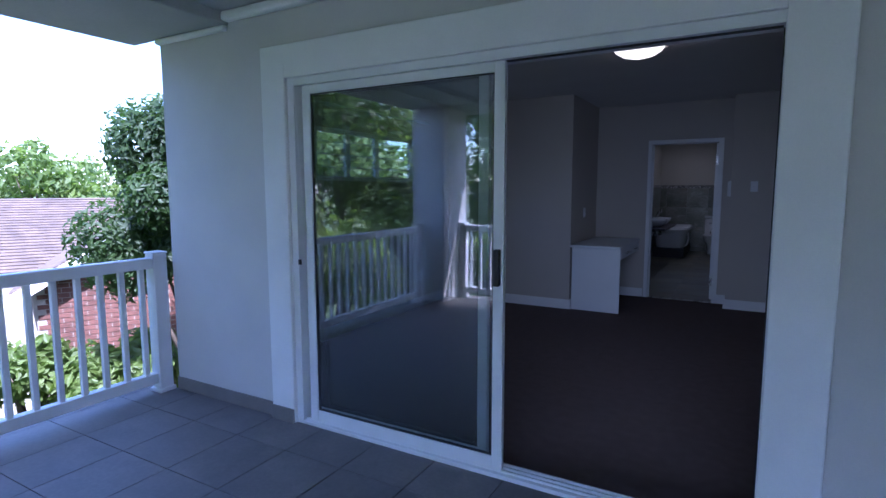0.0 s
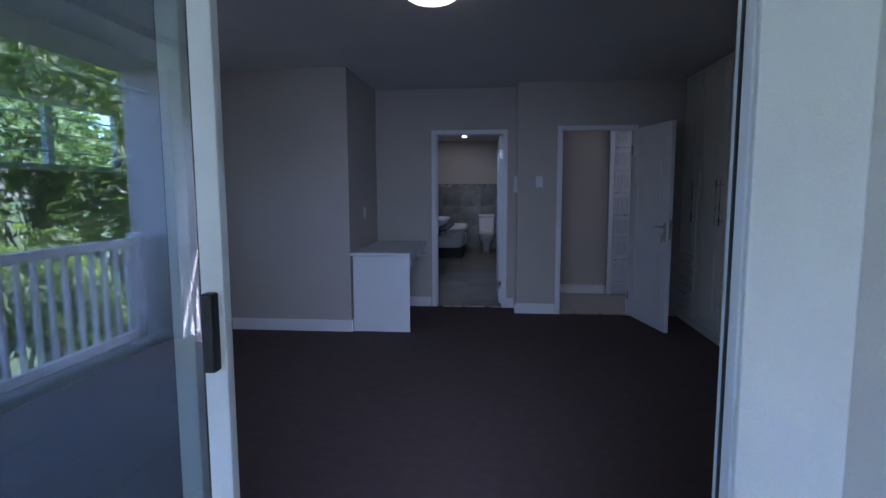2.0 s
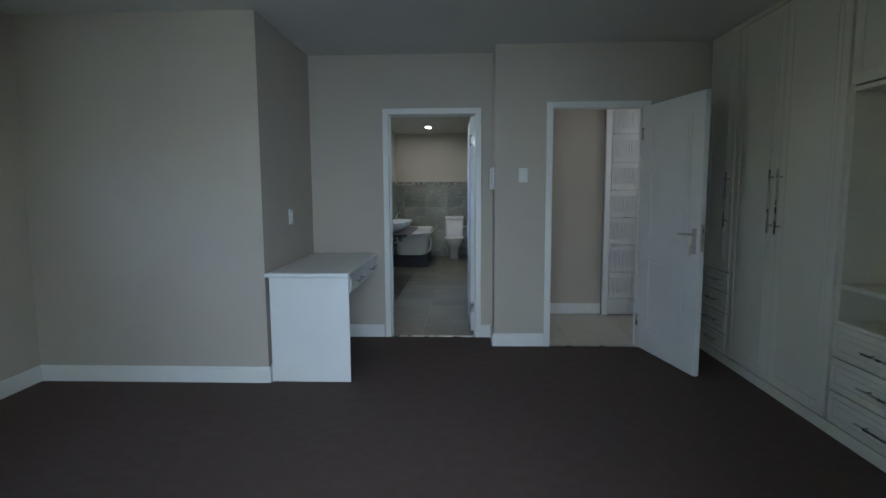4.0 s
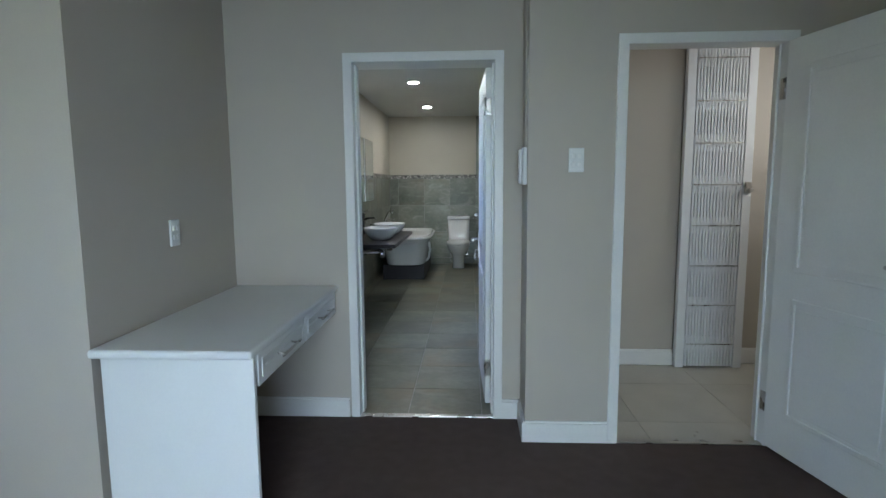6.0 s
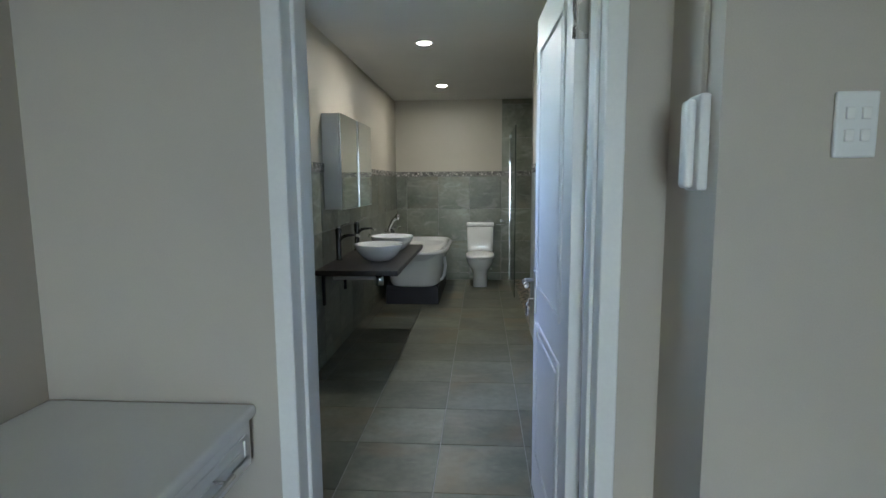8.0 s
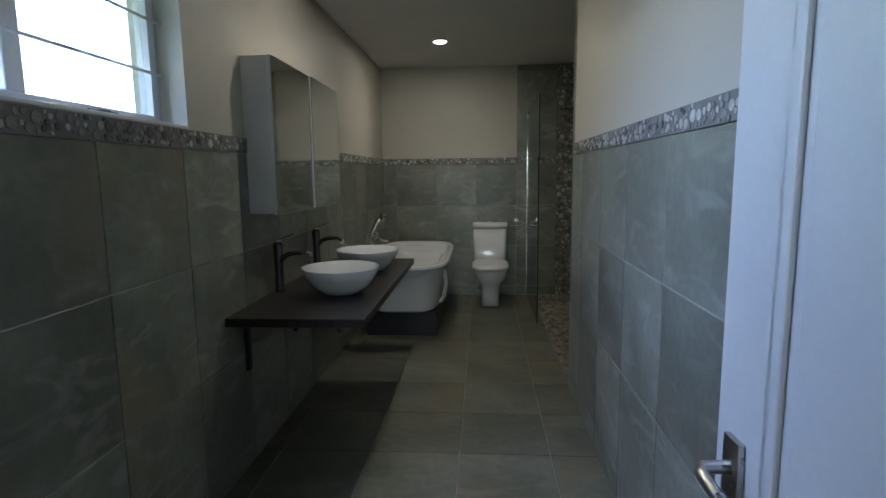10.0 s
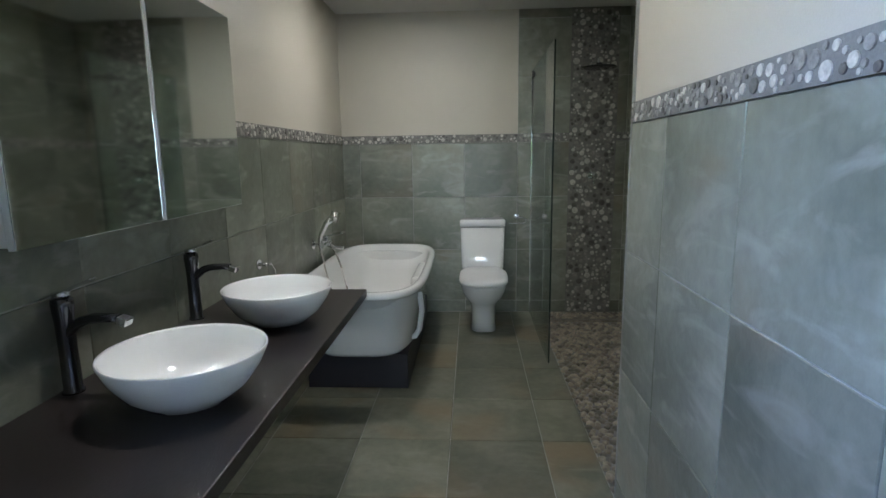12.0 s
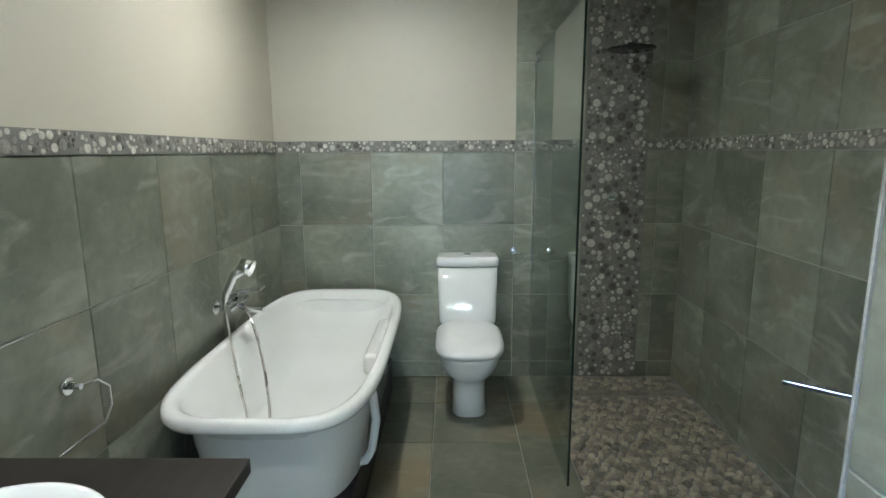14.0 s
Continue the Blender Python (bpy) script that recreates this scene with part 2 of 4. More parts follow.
class M:
    """A mesh in the making; xf is applied to all that is added."""

    def __init__(self, xf=None):
        self.v, self.f, self.xf, self.sm = [], [], xf or Matrix(), []

    def add(self, vs, fs, smooth=False):
        n = len(self.v)
        self.v += [tuple(self.xf @ Vector(v)) for v in vs]
        self.f += [tuple(n + i for i in f) for f in fs]
        self.sm += [smooth] * len(fs)
        return self

    def box(self, x0, x1, y0, y1, z0, z1):
        vs = [(x, y, z) for x in (x0, x1) for y in (y0, y1) for z in (z0, z1)]
        return self.add(vs, [(0, 1, 3, 2), (4, 6, 7, 5), (0, 4, 5, 1), (2, 3, 7, 6), (0, 2, 6, 4), (1, 5, 7, 3)])

    def tube(self, pts, r, n=12, cap=True, rs=None):
        pts = [Vector(p) for p in pts]
        vs, fs = [], []
        up = None
        for i, p in enumerate(pts):
            d = (pts[min(i + 1, len(pts) - 1)] - pts[max(i - 1, 0)]).normalized()
            if up is None:
                up = d.orthogonal().normalized()
            a = (up - d * up.dot(d)).normalized()
            up = a
            b = d.cross(a)
            k = rs[i] if rs else r
            vs += [tuple(p + (a * math.cos(2 * math.pi * j / n) + b * math.sin(2 * math.pi * j / n)) * k) for j in range(n)]
        for i in range(len(pts) - 1):
            fs += [(i * n + j, i * n + (j + 1) % n, (i + 1) * n + (j + 1) % n, (i + 1) * n + j) for j in range(n)]
        self.add(vs, fs, True)
        if cap:
            self.add(vs[:n], [tuple(range(n))[::-1]])
            self.add(vs[-n:], [tuple(range(n))])
        return self

    def loft(self, rings, cap0=True, cap1=True, smooth=True):
        """Skin over closed rings of points, all of one length."""
        n = len(rings[0])
        vs = [p for r in rings for p in r]
        fs = [(i * n + j, i * n + (j + 1) % n, (i + 1) * n + (j + 1) % n, (i + 1) * n + j) for i in range(len(rings) - 1) for j in range(n)]
        self.add(vs, fs, smooth)
        if cap0:
            self.add(rings[0], [tuple(range(n))[::-1]])
        if cap1:
            self.add(rings[-1], [tuple(range(n))])
        return self

    def lathe(self, profile, c=(0, 0, 0), n=40):
        rings = [[(c[0] + r * math.cos(2 * math.pi * j / n), c[1] + r * math.sin(2 * math.pi * j / n), c[2] + z) for j in range(n)] for r, z in profile]
        return self.loft(rings, profile[0][0] > 1e-4, profile[-1][0] > 1e-4)

    def mesh(self, name, material):
        me = bpy.data.meshes.new(name)
        me.from_pydata(self.v, [], self.f)
        me.polygons.foreach_set("use_smooth", self.sm)
        me.materials.append(material)
        bm = bmesh.new()
        bm.from_mesh(me)
        bmesh.ops.remove_doubles(bm, verts=bm.verts, dist=0.00005)
        bmesh.ops.recalc_face_normals(bm, faces=bm.faces)
        bm.to_mesh(me)
        bm.free()
        return me

    def ob(self, name, material, parent=None, bevel=0.0, seg=2, label=""):
        o = new(name, self.mesh(name, material))
        if bevel:
            b = o.modifiers.new("bevel", "BEVEL")
            b.width, b.segments, b.limit_method = bevel, seg, "ANGLE"
            b.harden_normals = False
        if parent:
            o.parent = parent
            o.matrix_parent_inverse = parent.matrix_basis.inverted()
        if label:
            tagged(o, label)
        return o


def thing(name, label, category, at=(0, 0, 0), group="", kind=""):
    e = new(name)
    e.location = at
    e.empty_display_size = 0.1
    return tagged(e, label, category, group, kind)


def structure(o, label, category):
    return tagged(o, label, category, kind="structure")


def superellipse(cx, cy, z, a, b, p=4.0, n=48):
    out = []
    for j in range(n):
        t = 2 * math.pi * j / n
        c, s = math.cos(t), math.sin(t)
        out.append((cx + a * math.copysign(abs(c) ** (2 / p), c), cy + b * math.copysign(abs(s) ** (2 / p), s), z))
    return out


# ---- plan ----
XL, XC, XR = -3.40, 1.64, 2.26            # bedroom's window wall, cupboard fronts, wall behind them
YV, YV2 = 2.62, 2.77                      # wall with the sliding door
YN, XN, YA, XS, YP = 6.56, -1.738, 7.78, -0.10, 7.50   # nib, alcove, step, passage wall
H = 2.535
BL, BR, BS, BE, BB = -1.742, -0.09, 0.77, 11.34, 13.966   # bathroom
BY = 7.95                                 # bathroom side of the door wall
OX0, OX1, OZ = -2.30, 0.205, 2.09          # sliding door opening
T = 0.44                                  # wall tile pitch
HB = 2.49                                 # bathroom ceiling
ZB0, ZB1 = 1.452, 1.52                     # mosaic band

# ---- bedroom shell ----
structure(M().box(XL, XC + 0.05, YV2 - 0.1, YN, -0.1, 0.0).box(XN, XS, YN, YA + 0.02, -0.1, 0.0).box(XS, XC + 0.05, YN, YP + 0.02, -0.1, 0.0).ob("floor", CARPET), "dark brown low-pile carpet over the bedroom floor", "carpet")
structure(M().box(XL - 0.2, XR + 0.1, YV2 - 0.02, YA + 0.1, H, H + 0.12).ob("ceiling", CEILING), "plain off-white painted bedroom ceiling", "ceiling")
WY0, WY1, WZ0, WZ1 = 4.02, 5.70, 1.53, 2.03
w = M().box(XL - 0.07, XL, YV + 0.12, WY0, -0.15, H).box(XL - 0.07, XL, WY1, YN + 0.2, 0, H).box(XL - 0.07, XL, WY0, WY1, 0, WZ0).box(XL - 0.07, XL, WY0, WY1, WZ1, H)
structure(w.ob("wall_west", BED_WALL), "greige painted bedroom wall with a high window", "wall")
w = M().box(XL, XN, YN, YN + 0.2, 0, H).box(XN - 0.2, XN, YN + 0.2, BY, 0, H)
structure(w.ob("wall_nib", BED_WALL), "greige painted wall jutting out beside the desk", "wall")
DX0, DX1, DZ = -1.045, -0.243, 2.03
w = M().box(XN, DX0, YA, BY, 0, H).box(DX1, XS, YA, BY, 0, H).box(DX0, DX1, YA, BY, DZ, H)
structure(w.ob("wall_alcove", BED_WALL), "greige painted wall round the bathroom door", "wall")
PX0, PX1 = 0.365, 1.132
w = M().box(XS, PX0, YP, YP + 0.09, 0, H).box(PX1, XR, YP, YP + 0.09, 0, H).box(PX0, PX1, YP, YP + 0.09, DZ, H).box(XS, XS + 0.12, YP + 0.09, BY, 0, H)
structure(w.ob("wall_passage", BED_WALL), "greige painted wall round the passage door", "wall")
structure(M().box(XR, XR + 0.15, YV, 9.2, 0, H).ob("wall_east", BED_WALL), "greige painted wall behind the cupboards", "wall")
w = M().box(XL, OX0, YV + 0.12, YV2, 0, H).box(OX1, XR, YV + 0.12, YV2, 0, H).box(OX0, OX1, YV + 0.12, YV2, OZ, H)
structure(w.ob("wall_south", BED_WALL), "greige painted wall round the sliding door", "wall")
w = M().box(XL - 0.08, OX0, YV, YV + 0.12, -3, 3.0).box(OX1, 4.5, YV, YV + 0.12, -3, 3.0).box(OX0, OX1, YV, YV + 0.12, OZ, 3.0).box(OX0, OX1, YV, YV + 0.12, -3, -0.02)
structure(w.ob("wall_veranda", EXT_WALL), "grey painted plaster veranda wall", "wall")


def skirting(m, p, q, h=0.115, d=0.018):
    """Skirting board between two points; it lies to the left of the way from p to q."""
    v = Vector((q[0] - p[0], q[1] - p[1], 0))
    a = math.atan2(v.y, v.x)
    k = M(Matrix.Translation((p[0], p[1], 0)) @ Matrix.Rotation(a, 4, "Z"))
    k.box(0, v.length, 0, d, 0.002, h - 0.012).box(0, v.length, 0, d * 0.6, h - 0.012, h)
    m.v, m.f, m.sm = m.v + k.v, m.f + [tuple(i + len(m.v) for i in f) for f in k.f], m.sm + k.sm


sk = M()
for p, q in (((XL, YN), (XL, YV2)), ((XN + 0.018, YN), (XL, YN)), ((XN, YA), (XN, YN)), ((DX0 - 0.05, YA), (XN, YA)), ((XS, YA), (DX1 + 0.03, YA)), ((XS, YP - 0.018), (XS, YA)), ((PX0 - 0.04, YP), (XS, YP)), ((XL, YV2), (OX0 - 0.05, YV2))):
    skirting(sk, p, q)
structure(sk.ob("baseboard", WHITE, bevel=0.003), "white painted skirting board round the bedroom", "skirting board")


def door_frame(x0, x1, y0, y1, z1, wd=0.038):
    """Steel-look frame lining an opening in a wall along x."""
    m = M()
    for a, b in ((x0 - wd, x0 + 0.012), (x1 - 0.012, x1 + wd)):
        m.box(a, b, y0 - 0.016, y1 + 0.016, 0, z1 + wd)
    m.box(x0 - wd, x1 + wd, y0 - 0.0165, y1 + 0.0165, z1 - 0.012, z1 + wd)
    m.box(x0 + 0.012, x0 + 0.024, y0 + 0.05, y1 - 0.045, 0, z1 - 0.012).box(x1 - 0.024, x1 - 0.012, y0 + 0.05, y1 - 0.045, 0, z1 - 0.012)
    return m.ob("door_frame", WHITE, bevel=0.004)


structure(door_frame(DX0, DX1, YA, BY, DZ), "white painted frame of the bathroom door", "door frame")
structure(door_frame(PX0, PX1, YP, YP + 0.09, DZ), "white painted frame of the passage door", "door frame")
structure(M().box(DX0 + 0.012, DX1 - 0.012, YA - 0.012, YA + 0.028, 0.0, 0.009).ob("threshold_bath", STEEL, bevel=0.003), "metal threshold strip between carpet and tiles", "threshold")
structure(M().box(PX0 + 0.012, PX1 - 0.012, YP - 0.012, YP + 0.028, 0.0, 0.009).ob("threshold_passage", STEEL, bevel=0.003), "metal threshold strip at the passage door", "threshold")


def panel_ring(m, x0, x1, z0, z1, y, wd=0.022, h=0.008):
    """Raised moulding and field on a door face at depth y, towards -y."""
    for a, b, c, d in ((x0, x1, z0, z0 + wd), (x0, x1, z1 - wd, z1), (x0, x0 + wd, z0 + wd, z1 - wd), (x1 - wd, x1, z0 + wd, z1 - wd)):
        m.box(a, b, y - h, y + 0.002, c, d)
    g = wd + 0.022
    m.box(x0 + g, x1 - g, y - h * 0.8, y + 0.002, z0 + g, z1 - g)


def lever(parent, xf, sgn):
    """Lever handle with a long plate, key and bow."""
    m = M(xf)
    m.box(-0.02, 0.02, -0.009, 0, -0.11, 0.07)
    m.tube([(0, 0, 0.03), (0, -0.045, 0.03), (sgn * 0.02, -0.052, 0.03), (sgn * 0.115, -0.052, 0.026)], 0.009, 10)
    m.tube([(0, 0, -0.05), (0, -0.03, -0.05)], 0.004, 8)
    m.tube([(0, -0.03, -0.05), (0.012, -0.032, -0.062), (0, -0.034, -0.078), (-0.012, -0.032, -0.062), (0, -0.03, -0.05)], 0.0025, 6)
    m.tube([(0, -0.034, -0.078), (0.004, -0.036, -0.12)], 0.006, 6)
    return m.ob("handle", STEEL, parent, bevel=0.002, label="brushed steel lever handle with keys")


def room_door(label, hinge, angle, flip, hz):
    """A leaf 0.8 m wide; local x runs from the hinge to the lock side, local y is its thickness."""
    e = thing("door", label, "door", hinge)
    X = Matrix.Translation(hinge) @ Matrix.Rotation(radians(angle), 4, "Z")
    M(X).box(0.002, 0.782, 0, 0.04, 0.012, 2.02).ob("leaf", WHITE, e, bevel=0.003)
    m = M(X)
    for Y in (X, X @ Matrix.Translation((0.784, 0.04, 0)) @ Matrix.Rotation(math.pi, 4, "Z")):
        k = M(Y)
        panel_ring(k, 0.13, 0.655, 0.21, 0.80, 0)
        panel_ring(k, 0.13, 0.655, 0.93, 1.89, 0)
        m.v, m.f, m.sm = m.v + k.v, m.f + [tuple(i + len(m.v) for i in f) for f in k.f], m.sm + k.sm
    m.ob("panel", WHITE, e, bevel=0.005)
    lever(e, X @ Matrix.Translation((0.725, 0, hz)), -1)
    lever(e, X @ Matrix.Translation((0.725, 0.04, hz)) @ Matrix.Rotation(math.pi, 4, "Z"), 1)
    M(X).box(0.781, 0.7835, 0.008, 0.032, hz - 0.09, hz + 0.1).ob("lock_plate", STEEL, e)
    k = M(X)
    for z in (0.24, 1.80):
        k.tube([(-0.004, flip, z - 0.05), (-0.004, flip, z + 0.05)], 0.0075, 8)
        k.box(-0.03, 0.0, flip - 0.002, flip + 0.002, z - 0.05, z + 0.05).box(-0.0015, 0.001, 0.004, 0.036, z - 0.05, z + 0.05)
    k.ob("hinge", STEEL, e)
    return e


room_door("white panelled bedroom door standing open into the room", (PX1 - 0.014, YP - 0.012, 0), PDOOR, 0.0, 1.0)
room_door("white panelled bathroom door standing open", (DX1 - 0.014, BY + 0.012, 0), BDOOR, 0.04, 0.93)


# ---- windows ----
def window(name, label, x, y0, y1, z0, z1, mull, bars, depth):
    """Window in a wall that faces +x; x is the inner face of its frame."""
    e = thing(name, label, "window", (x, (y0 + y1) / 2, z0), kind="structure")
    f = 0.045
    m = M().box(x - 0.05, x, y0, y0 + f, z0, z1).box(x - 0.05, x, y1 - f, y1, z0, z1).box(x - 0.05, x, y0 + f, y1 - f, z0, z0 + f).box(x - 0.05, x, y0 + f, y1 - f, z1 - f, z1)
    for k in mull:
        m.box(x - 0.048, x - 0.002, k - 0.03, k + 0.03, z0 + f, z1 - f)
    m.ob("frame", ALU, e, bevel=0.004)
    edges = [y0 + f] + [k for k in mull] + [y1 - f]
    for a, b in zip(edges[:-1], edges[1:]):
        g = M().box(x - 0.028, x - 0.023, a, b, z0 + f - 0.003, z1 - f + 0.003).ob("pane", GLASS, e)
        g.visible_shadow = False
    m = M()
    for z in bars:
        m.tube([(x + 0.02, y0 - 0.005, z), (x + 0.02, y1 + 0.005, z)], 0.0055, 8)
    m.ob("burglar_bar", ALU, e, label="thin white horizontal burglar bars")
    y = mull[-1] + 0.30
    M().box(x, x + 0.016, y - 0.012, y + 0.03, z0 + 0.012, z0 + 0.034).box(x + 0.01, x + 0.02, y - 0.07, y + 0.06, z0 + 0.016, z0 + 0.03).ob("stay", DARK, e, bevel=0.002, label="dark window stay")
    M().box(x - 0.14, x - 0.05, y0 - 0.02, y1 + 0.02, z0 - 0.03, z0).ob("sill", SURROUND, e)
    return e


window("window_bedroom", "high white bedroom window with burglar bars", XL - 0.01, WY0, WY1, WZ0, WZ1, (4.52, 5.0), (1.66, 1.78, 1.90), 0.2)
e = thing("curtain_rail", "white curtain rail above the bedroom window", "curtain rail", (XL, 4.8, 2.22))
M().tube([(XL + 0.07, 3.7, 2.23), (XL + 0.07, 5.95, 2.23)], 0.014, 12).ob("pole", WHITE, e)
for y in (3.8, 4.85, 5.86):
    k = M().box(XL, XL + 0.006, y - 0.02, y + 0.02, 2.19, 2.27).tube([(XL, y, 2.23), (XL + 0.07, y, 2.23)], 0.008, 8)
    k.ob("bracket", WHITE, e)

# ---- sliding door ----
e = thing("sliding_door", "white aluminium sliding door standing half open", "sliding door", (-1.1, YV, 0), kind="structure")
m = M()
m.box(OX0, OX0 + 0.05, YV - 0.005, YV + 0.125, 0, OZ).box(OX1 - 0.037, OX1, YV - 0.005, YV + 0.075, 0, OZ)
m.box(OX0 + 0.05, OX1 - 0.037, YV - 0.005, YV + 0.125, OZ - 0.045, OZ)
m.box(OX0 + 0.05, OX1 - 0.037, YV - 0.005, YV + 0.125, 0.0, 0.02)
for y in (0.02, 0.055, 0.09):
    m.box(OX0 + 0.05, OX1 - 0.037, YV + y, YV + y + 0.006, 0.02, 0.034)
m.ob("frame", ALU, e, bevel=0.003)


def slider(x0, x1, y, s=0.055):
    p = M().box(x0, x0 + s, y, y + 0.032, 0.036, OZ - 0.047).box(x1 - s, x1, y, y + 0.032, 0.036, OZ - 0.047)
    p.box(x0 + s, x1 - s, y + 0.002, y + 0.03, 0.036, 0.10).box(x0 + s, x1 - s, y + 0.002, y + 0.03, OZ - 0.095, OZ - 0.047)
    p.ob("panel_frame", ALU, e, bevel=0.003)
    g = M().box(x0 + s - 0.004, x1 - s + 0.004, y + 0.013, y + 0.019, 0.096, OZ - 0.09).ob("pane", TINT, e)
    g.visible_shadow = False
    gk = M()
    for a in (x0 + s, x1 - s - 0.006):
        gk.box(a, a + 0.006, y + 0.008, y + 0.024, 0.10, OZ - 0.095)
    for c in (0.10, OZ - 0.101):
        gk.box(x0 + s + 0.006, x1 - s - 0.006, y + 0.008, y + 0.024, c, c + 0.006)
    gk.ob("gasket", DARK, e)


slider(OX0 + 0.10, -0.93, YV + 0.012)
slider(OX0 + 0.045, -1.035, YV + 0.062)
M().box(-0.97, -0.942, YV - 0.022, YV + 0.012, 0.98, 1.16).box(-0.977, -0.935, YV + 0.044, YV + 0.058, 0.98, 1.16).ob("handle", DARK, e, bevel=0.005, label="black pull handle")
M().box(OX0 + 0.052, OX0 + 0.068, YV - 0.012, YV + 0.0, 1.0, 1.03).box(OX1 - 0.042, OX1 - 0.036, YV + 0.01, YV + 0.06, 1.93, 1.99).ob("catch", DARK, e)
sr = M().box(OX0 - 0.19, OX0, YV - 0.03, YV + 0.006, 0.0, OZ + 0.19).box(OX1 - 0.034, OX1 + 0.175, YV - 0.03, YV + 0.006 - 0.012, 0.0, OZ + 0.19).box(OX0, OX1 - 0.034, YV - 0.03, YV + 0.006, OZ, OZ + 0.19)
structure(sr.ob("trim_sliding_door", SURROUND, bevel=0.006), "white raised plaster surround of the sliding door", "door surround")
M().box(OX1 - 0.042, OX1 - 0.037, YV + 0.036, YV + 0.044, 0.036, OZ - 0.052).box(OX0 + 0.10, OX1 - 0.043, YV + 0.03, YV + 0.05, OZ - 0.051, OZ - 0.0455).ob("brush_seal", DARK, e, label="black brush seal in the frame")
structure(M().box(OX1 - 0.002, OX1 + 0.012, YV2 - 0.02, YV2 + 0.012, 0, OZ).ob("trim_inner", ALU, bevel=0.003), "white inner trim of the sliding door", "trim")

# ---- veranda ----
VX0, VY0 = -3.72, -1.45
structure(M().box(VX0, 4.5, VY0, YV, -0.35, -0.012).ob("floor_veranda", VGROUT), "dark grouted slab of the veranda floor", "floor")
structure(M().box(XL - 0.08, OX0 - 0.19, YV - 0.012, YV, 0, 0.09).box(OX1 + 0.175, 4.5, YV - 0.012, YV, 0, 0.09).box(OX0 - 0.19, OX0 - 0.002, YV - 0.042, YV - 0.03, 0, 0.09).box(OX1 + 0.002, OX1 + 0.175, YV - 0.042, YV - 0.03, 0, 0.09).ob("trim_veranda", VSKIRT, bevel=0.002), "taupe tile skirting along the veranda wall", "skirting")
structure(M().box(-2.78, 4.5, VY0, YV, 2.53, 2.63).ob("ceiling_veranda", VER_CEIL), "grey boarded veranda ceiling", "ceiling")
b = M().box(VX0 - 0.05, -2.78, VY0 - 0.3, YV, 2.46, 2.95).box(-2.78, 4.5, VY0 - 0.3, VY0 + 0.35, 2.46, 2.95)
structure(b.ob("beam_veranda", VER_CEIL, bevel=0.01), "grey painted beam over the veranda rail", "beam")
structure(M().box(-2.78, 4.5, YV - 0.07, YV, 2.47, 2.53).box(XL - 0.08, -2.78, YV - 0.05, YV, 2.42, 2.46).ob("trim_cornice", SURROUND, bevel=0.02), "white cornice along the veranda ceiling", "cornice")
structure(M().box(VX0 - 0.2, 4.8, VY0 - 0.62, 14.3, 2.95, 3.05).ob("roof", ZINC), "flat pale roof sheet over the house", "roof")


def rail(label, p, q, n):
    """White balustrade between two posts."""
    v = Vector((q[0] - p[0], q[1] - p[1], 0))
    X = Matrix.Translation((p[0], p[1], 0)) @ Matrix.Rotation(math.atan2(v.y, v.x), 4, "Z")
    e = thing("balustrade", label, "railing", (p[0], p[1], 0))
    L = v.length
    for x in (0.06, L - 0.06):
        k = M(X).box(x - 0.05, x + 0.05, -0.05, 0.05, 0, 1.0).box(x - 0.062, x + 0.062, -0.062, 0.062, 0, 0.03).box(x - 0.056, x + 0.056, -0.056, 0.056, 1.0, 1.015)
        k.ob("post", ALU, e, bevel=0.008)
    M(X).box(0.11, L - 0.11, -0.035, 0.035, 0.90, 0.975).ob("top_rail", ALU, e, bevel=0.008)
    M(X).box(0.11, L - 0.11, -0.03, 0.03, 0.07, 0.145).ob("bottom_rail", ALU, e, bevel=0.006)
    one = None
    for i in range(n):
        x = 0.11 + (L - 0.22) * (i + 0.5) / n
        if one is None:
            one = M(X).box(x - 0.017, x + 0.017, -0.017, 0.017, 0.14, 0.905)
            one = one.ob("baluster", ALU, e, bevel=0.004)
            x1 = x
        else:
            o = new("baluster", one.data)
            bv = o.modifiers.new("bevel", "BEVEL")
            bv.width, bv.segments = 0.004, 2
            o.parent, o.matrix_parent_inverse = e, e.matrix_basis.inverted()
            o.location = (X.to_3x3() @ Vector((x - x1, 0, 0)))
    return e


rail("white square-section balustrade at the veranda's end", (-3.55, YV - 0.02), (-3.55, -0.75), 23)
rail("white square-section balustrade along the veranda front", (-3.25, VY0 + 0.15), (0.6, VY0 + 0.15), 27)
rail("white square-section balustrade along the veranda front", (1.1, VY0 + 0.15), (4.4, VY0 + 0.15), 23)
for x in (-3.70, 0.62):
    structure(M().box(x, x + 0.46, VY0 - 0.02, VY0 + 0.6 if x < 0 else VY0 + 0.34, 0, 2.47).ob("column", EXT_WALL, bevel=0.008), "grey plastered veranda column", "column")
structure(M().box(4.5, 4.7, VY0 - 0.3, YV + 0.12, -3, 3).ob("wall_veranda_end", EXT_WALL), "grey plastered wall closing the veranda", "wall")

# ---- cupboards ----


def pull(m, x, y0, y1, z, vertical=True):
    """Bar handle standing off the front at x."""
    if vertical:
        a, b = (x - 0.032, y0, z), (x - 0.032, y0, y1)
        m.tube([a, b], 0.006, 10)
        for k in (0.12, 0.88):
            zz = z + (y1 - z) * k
            m.tube([(x, y0, zz), (x - 0.032, y0, zz)], 0.0045, 8)
    else:
        m.tube([(x - 0.032, y0, z), (x - 0.032, y1, z)], 0.006, 10)
        for k in (0.12, 0.88):
            yy = y0 + (y1 - y0) * k
            m.tube([(x, yy, z), (x - 0.032, yy, z)], 0.0045, 8)


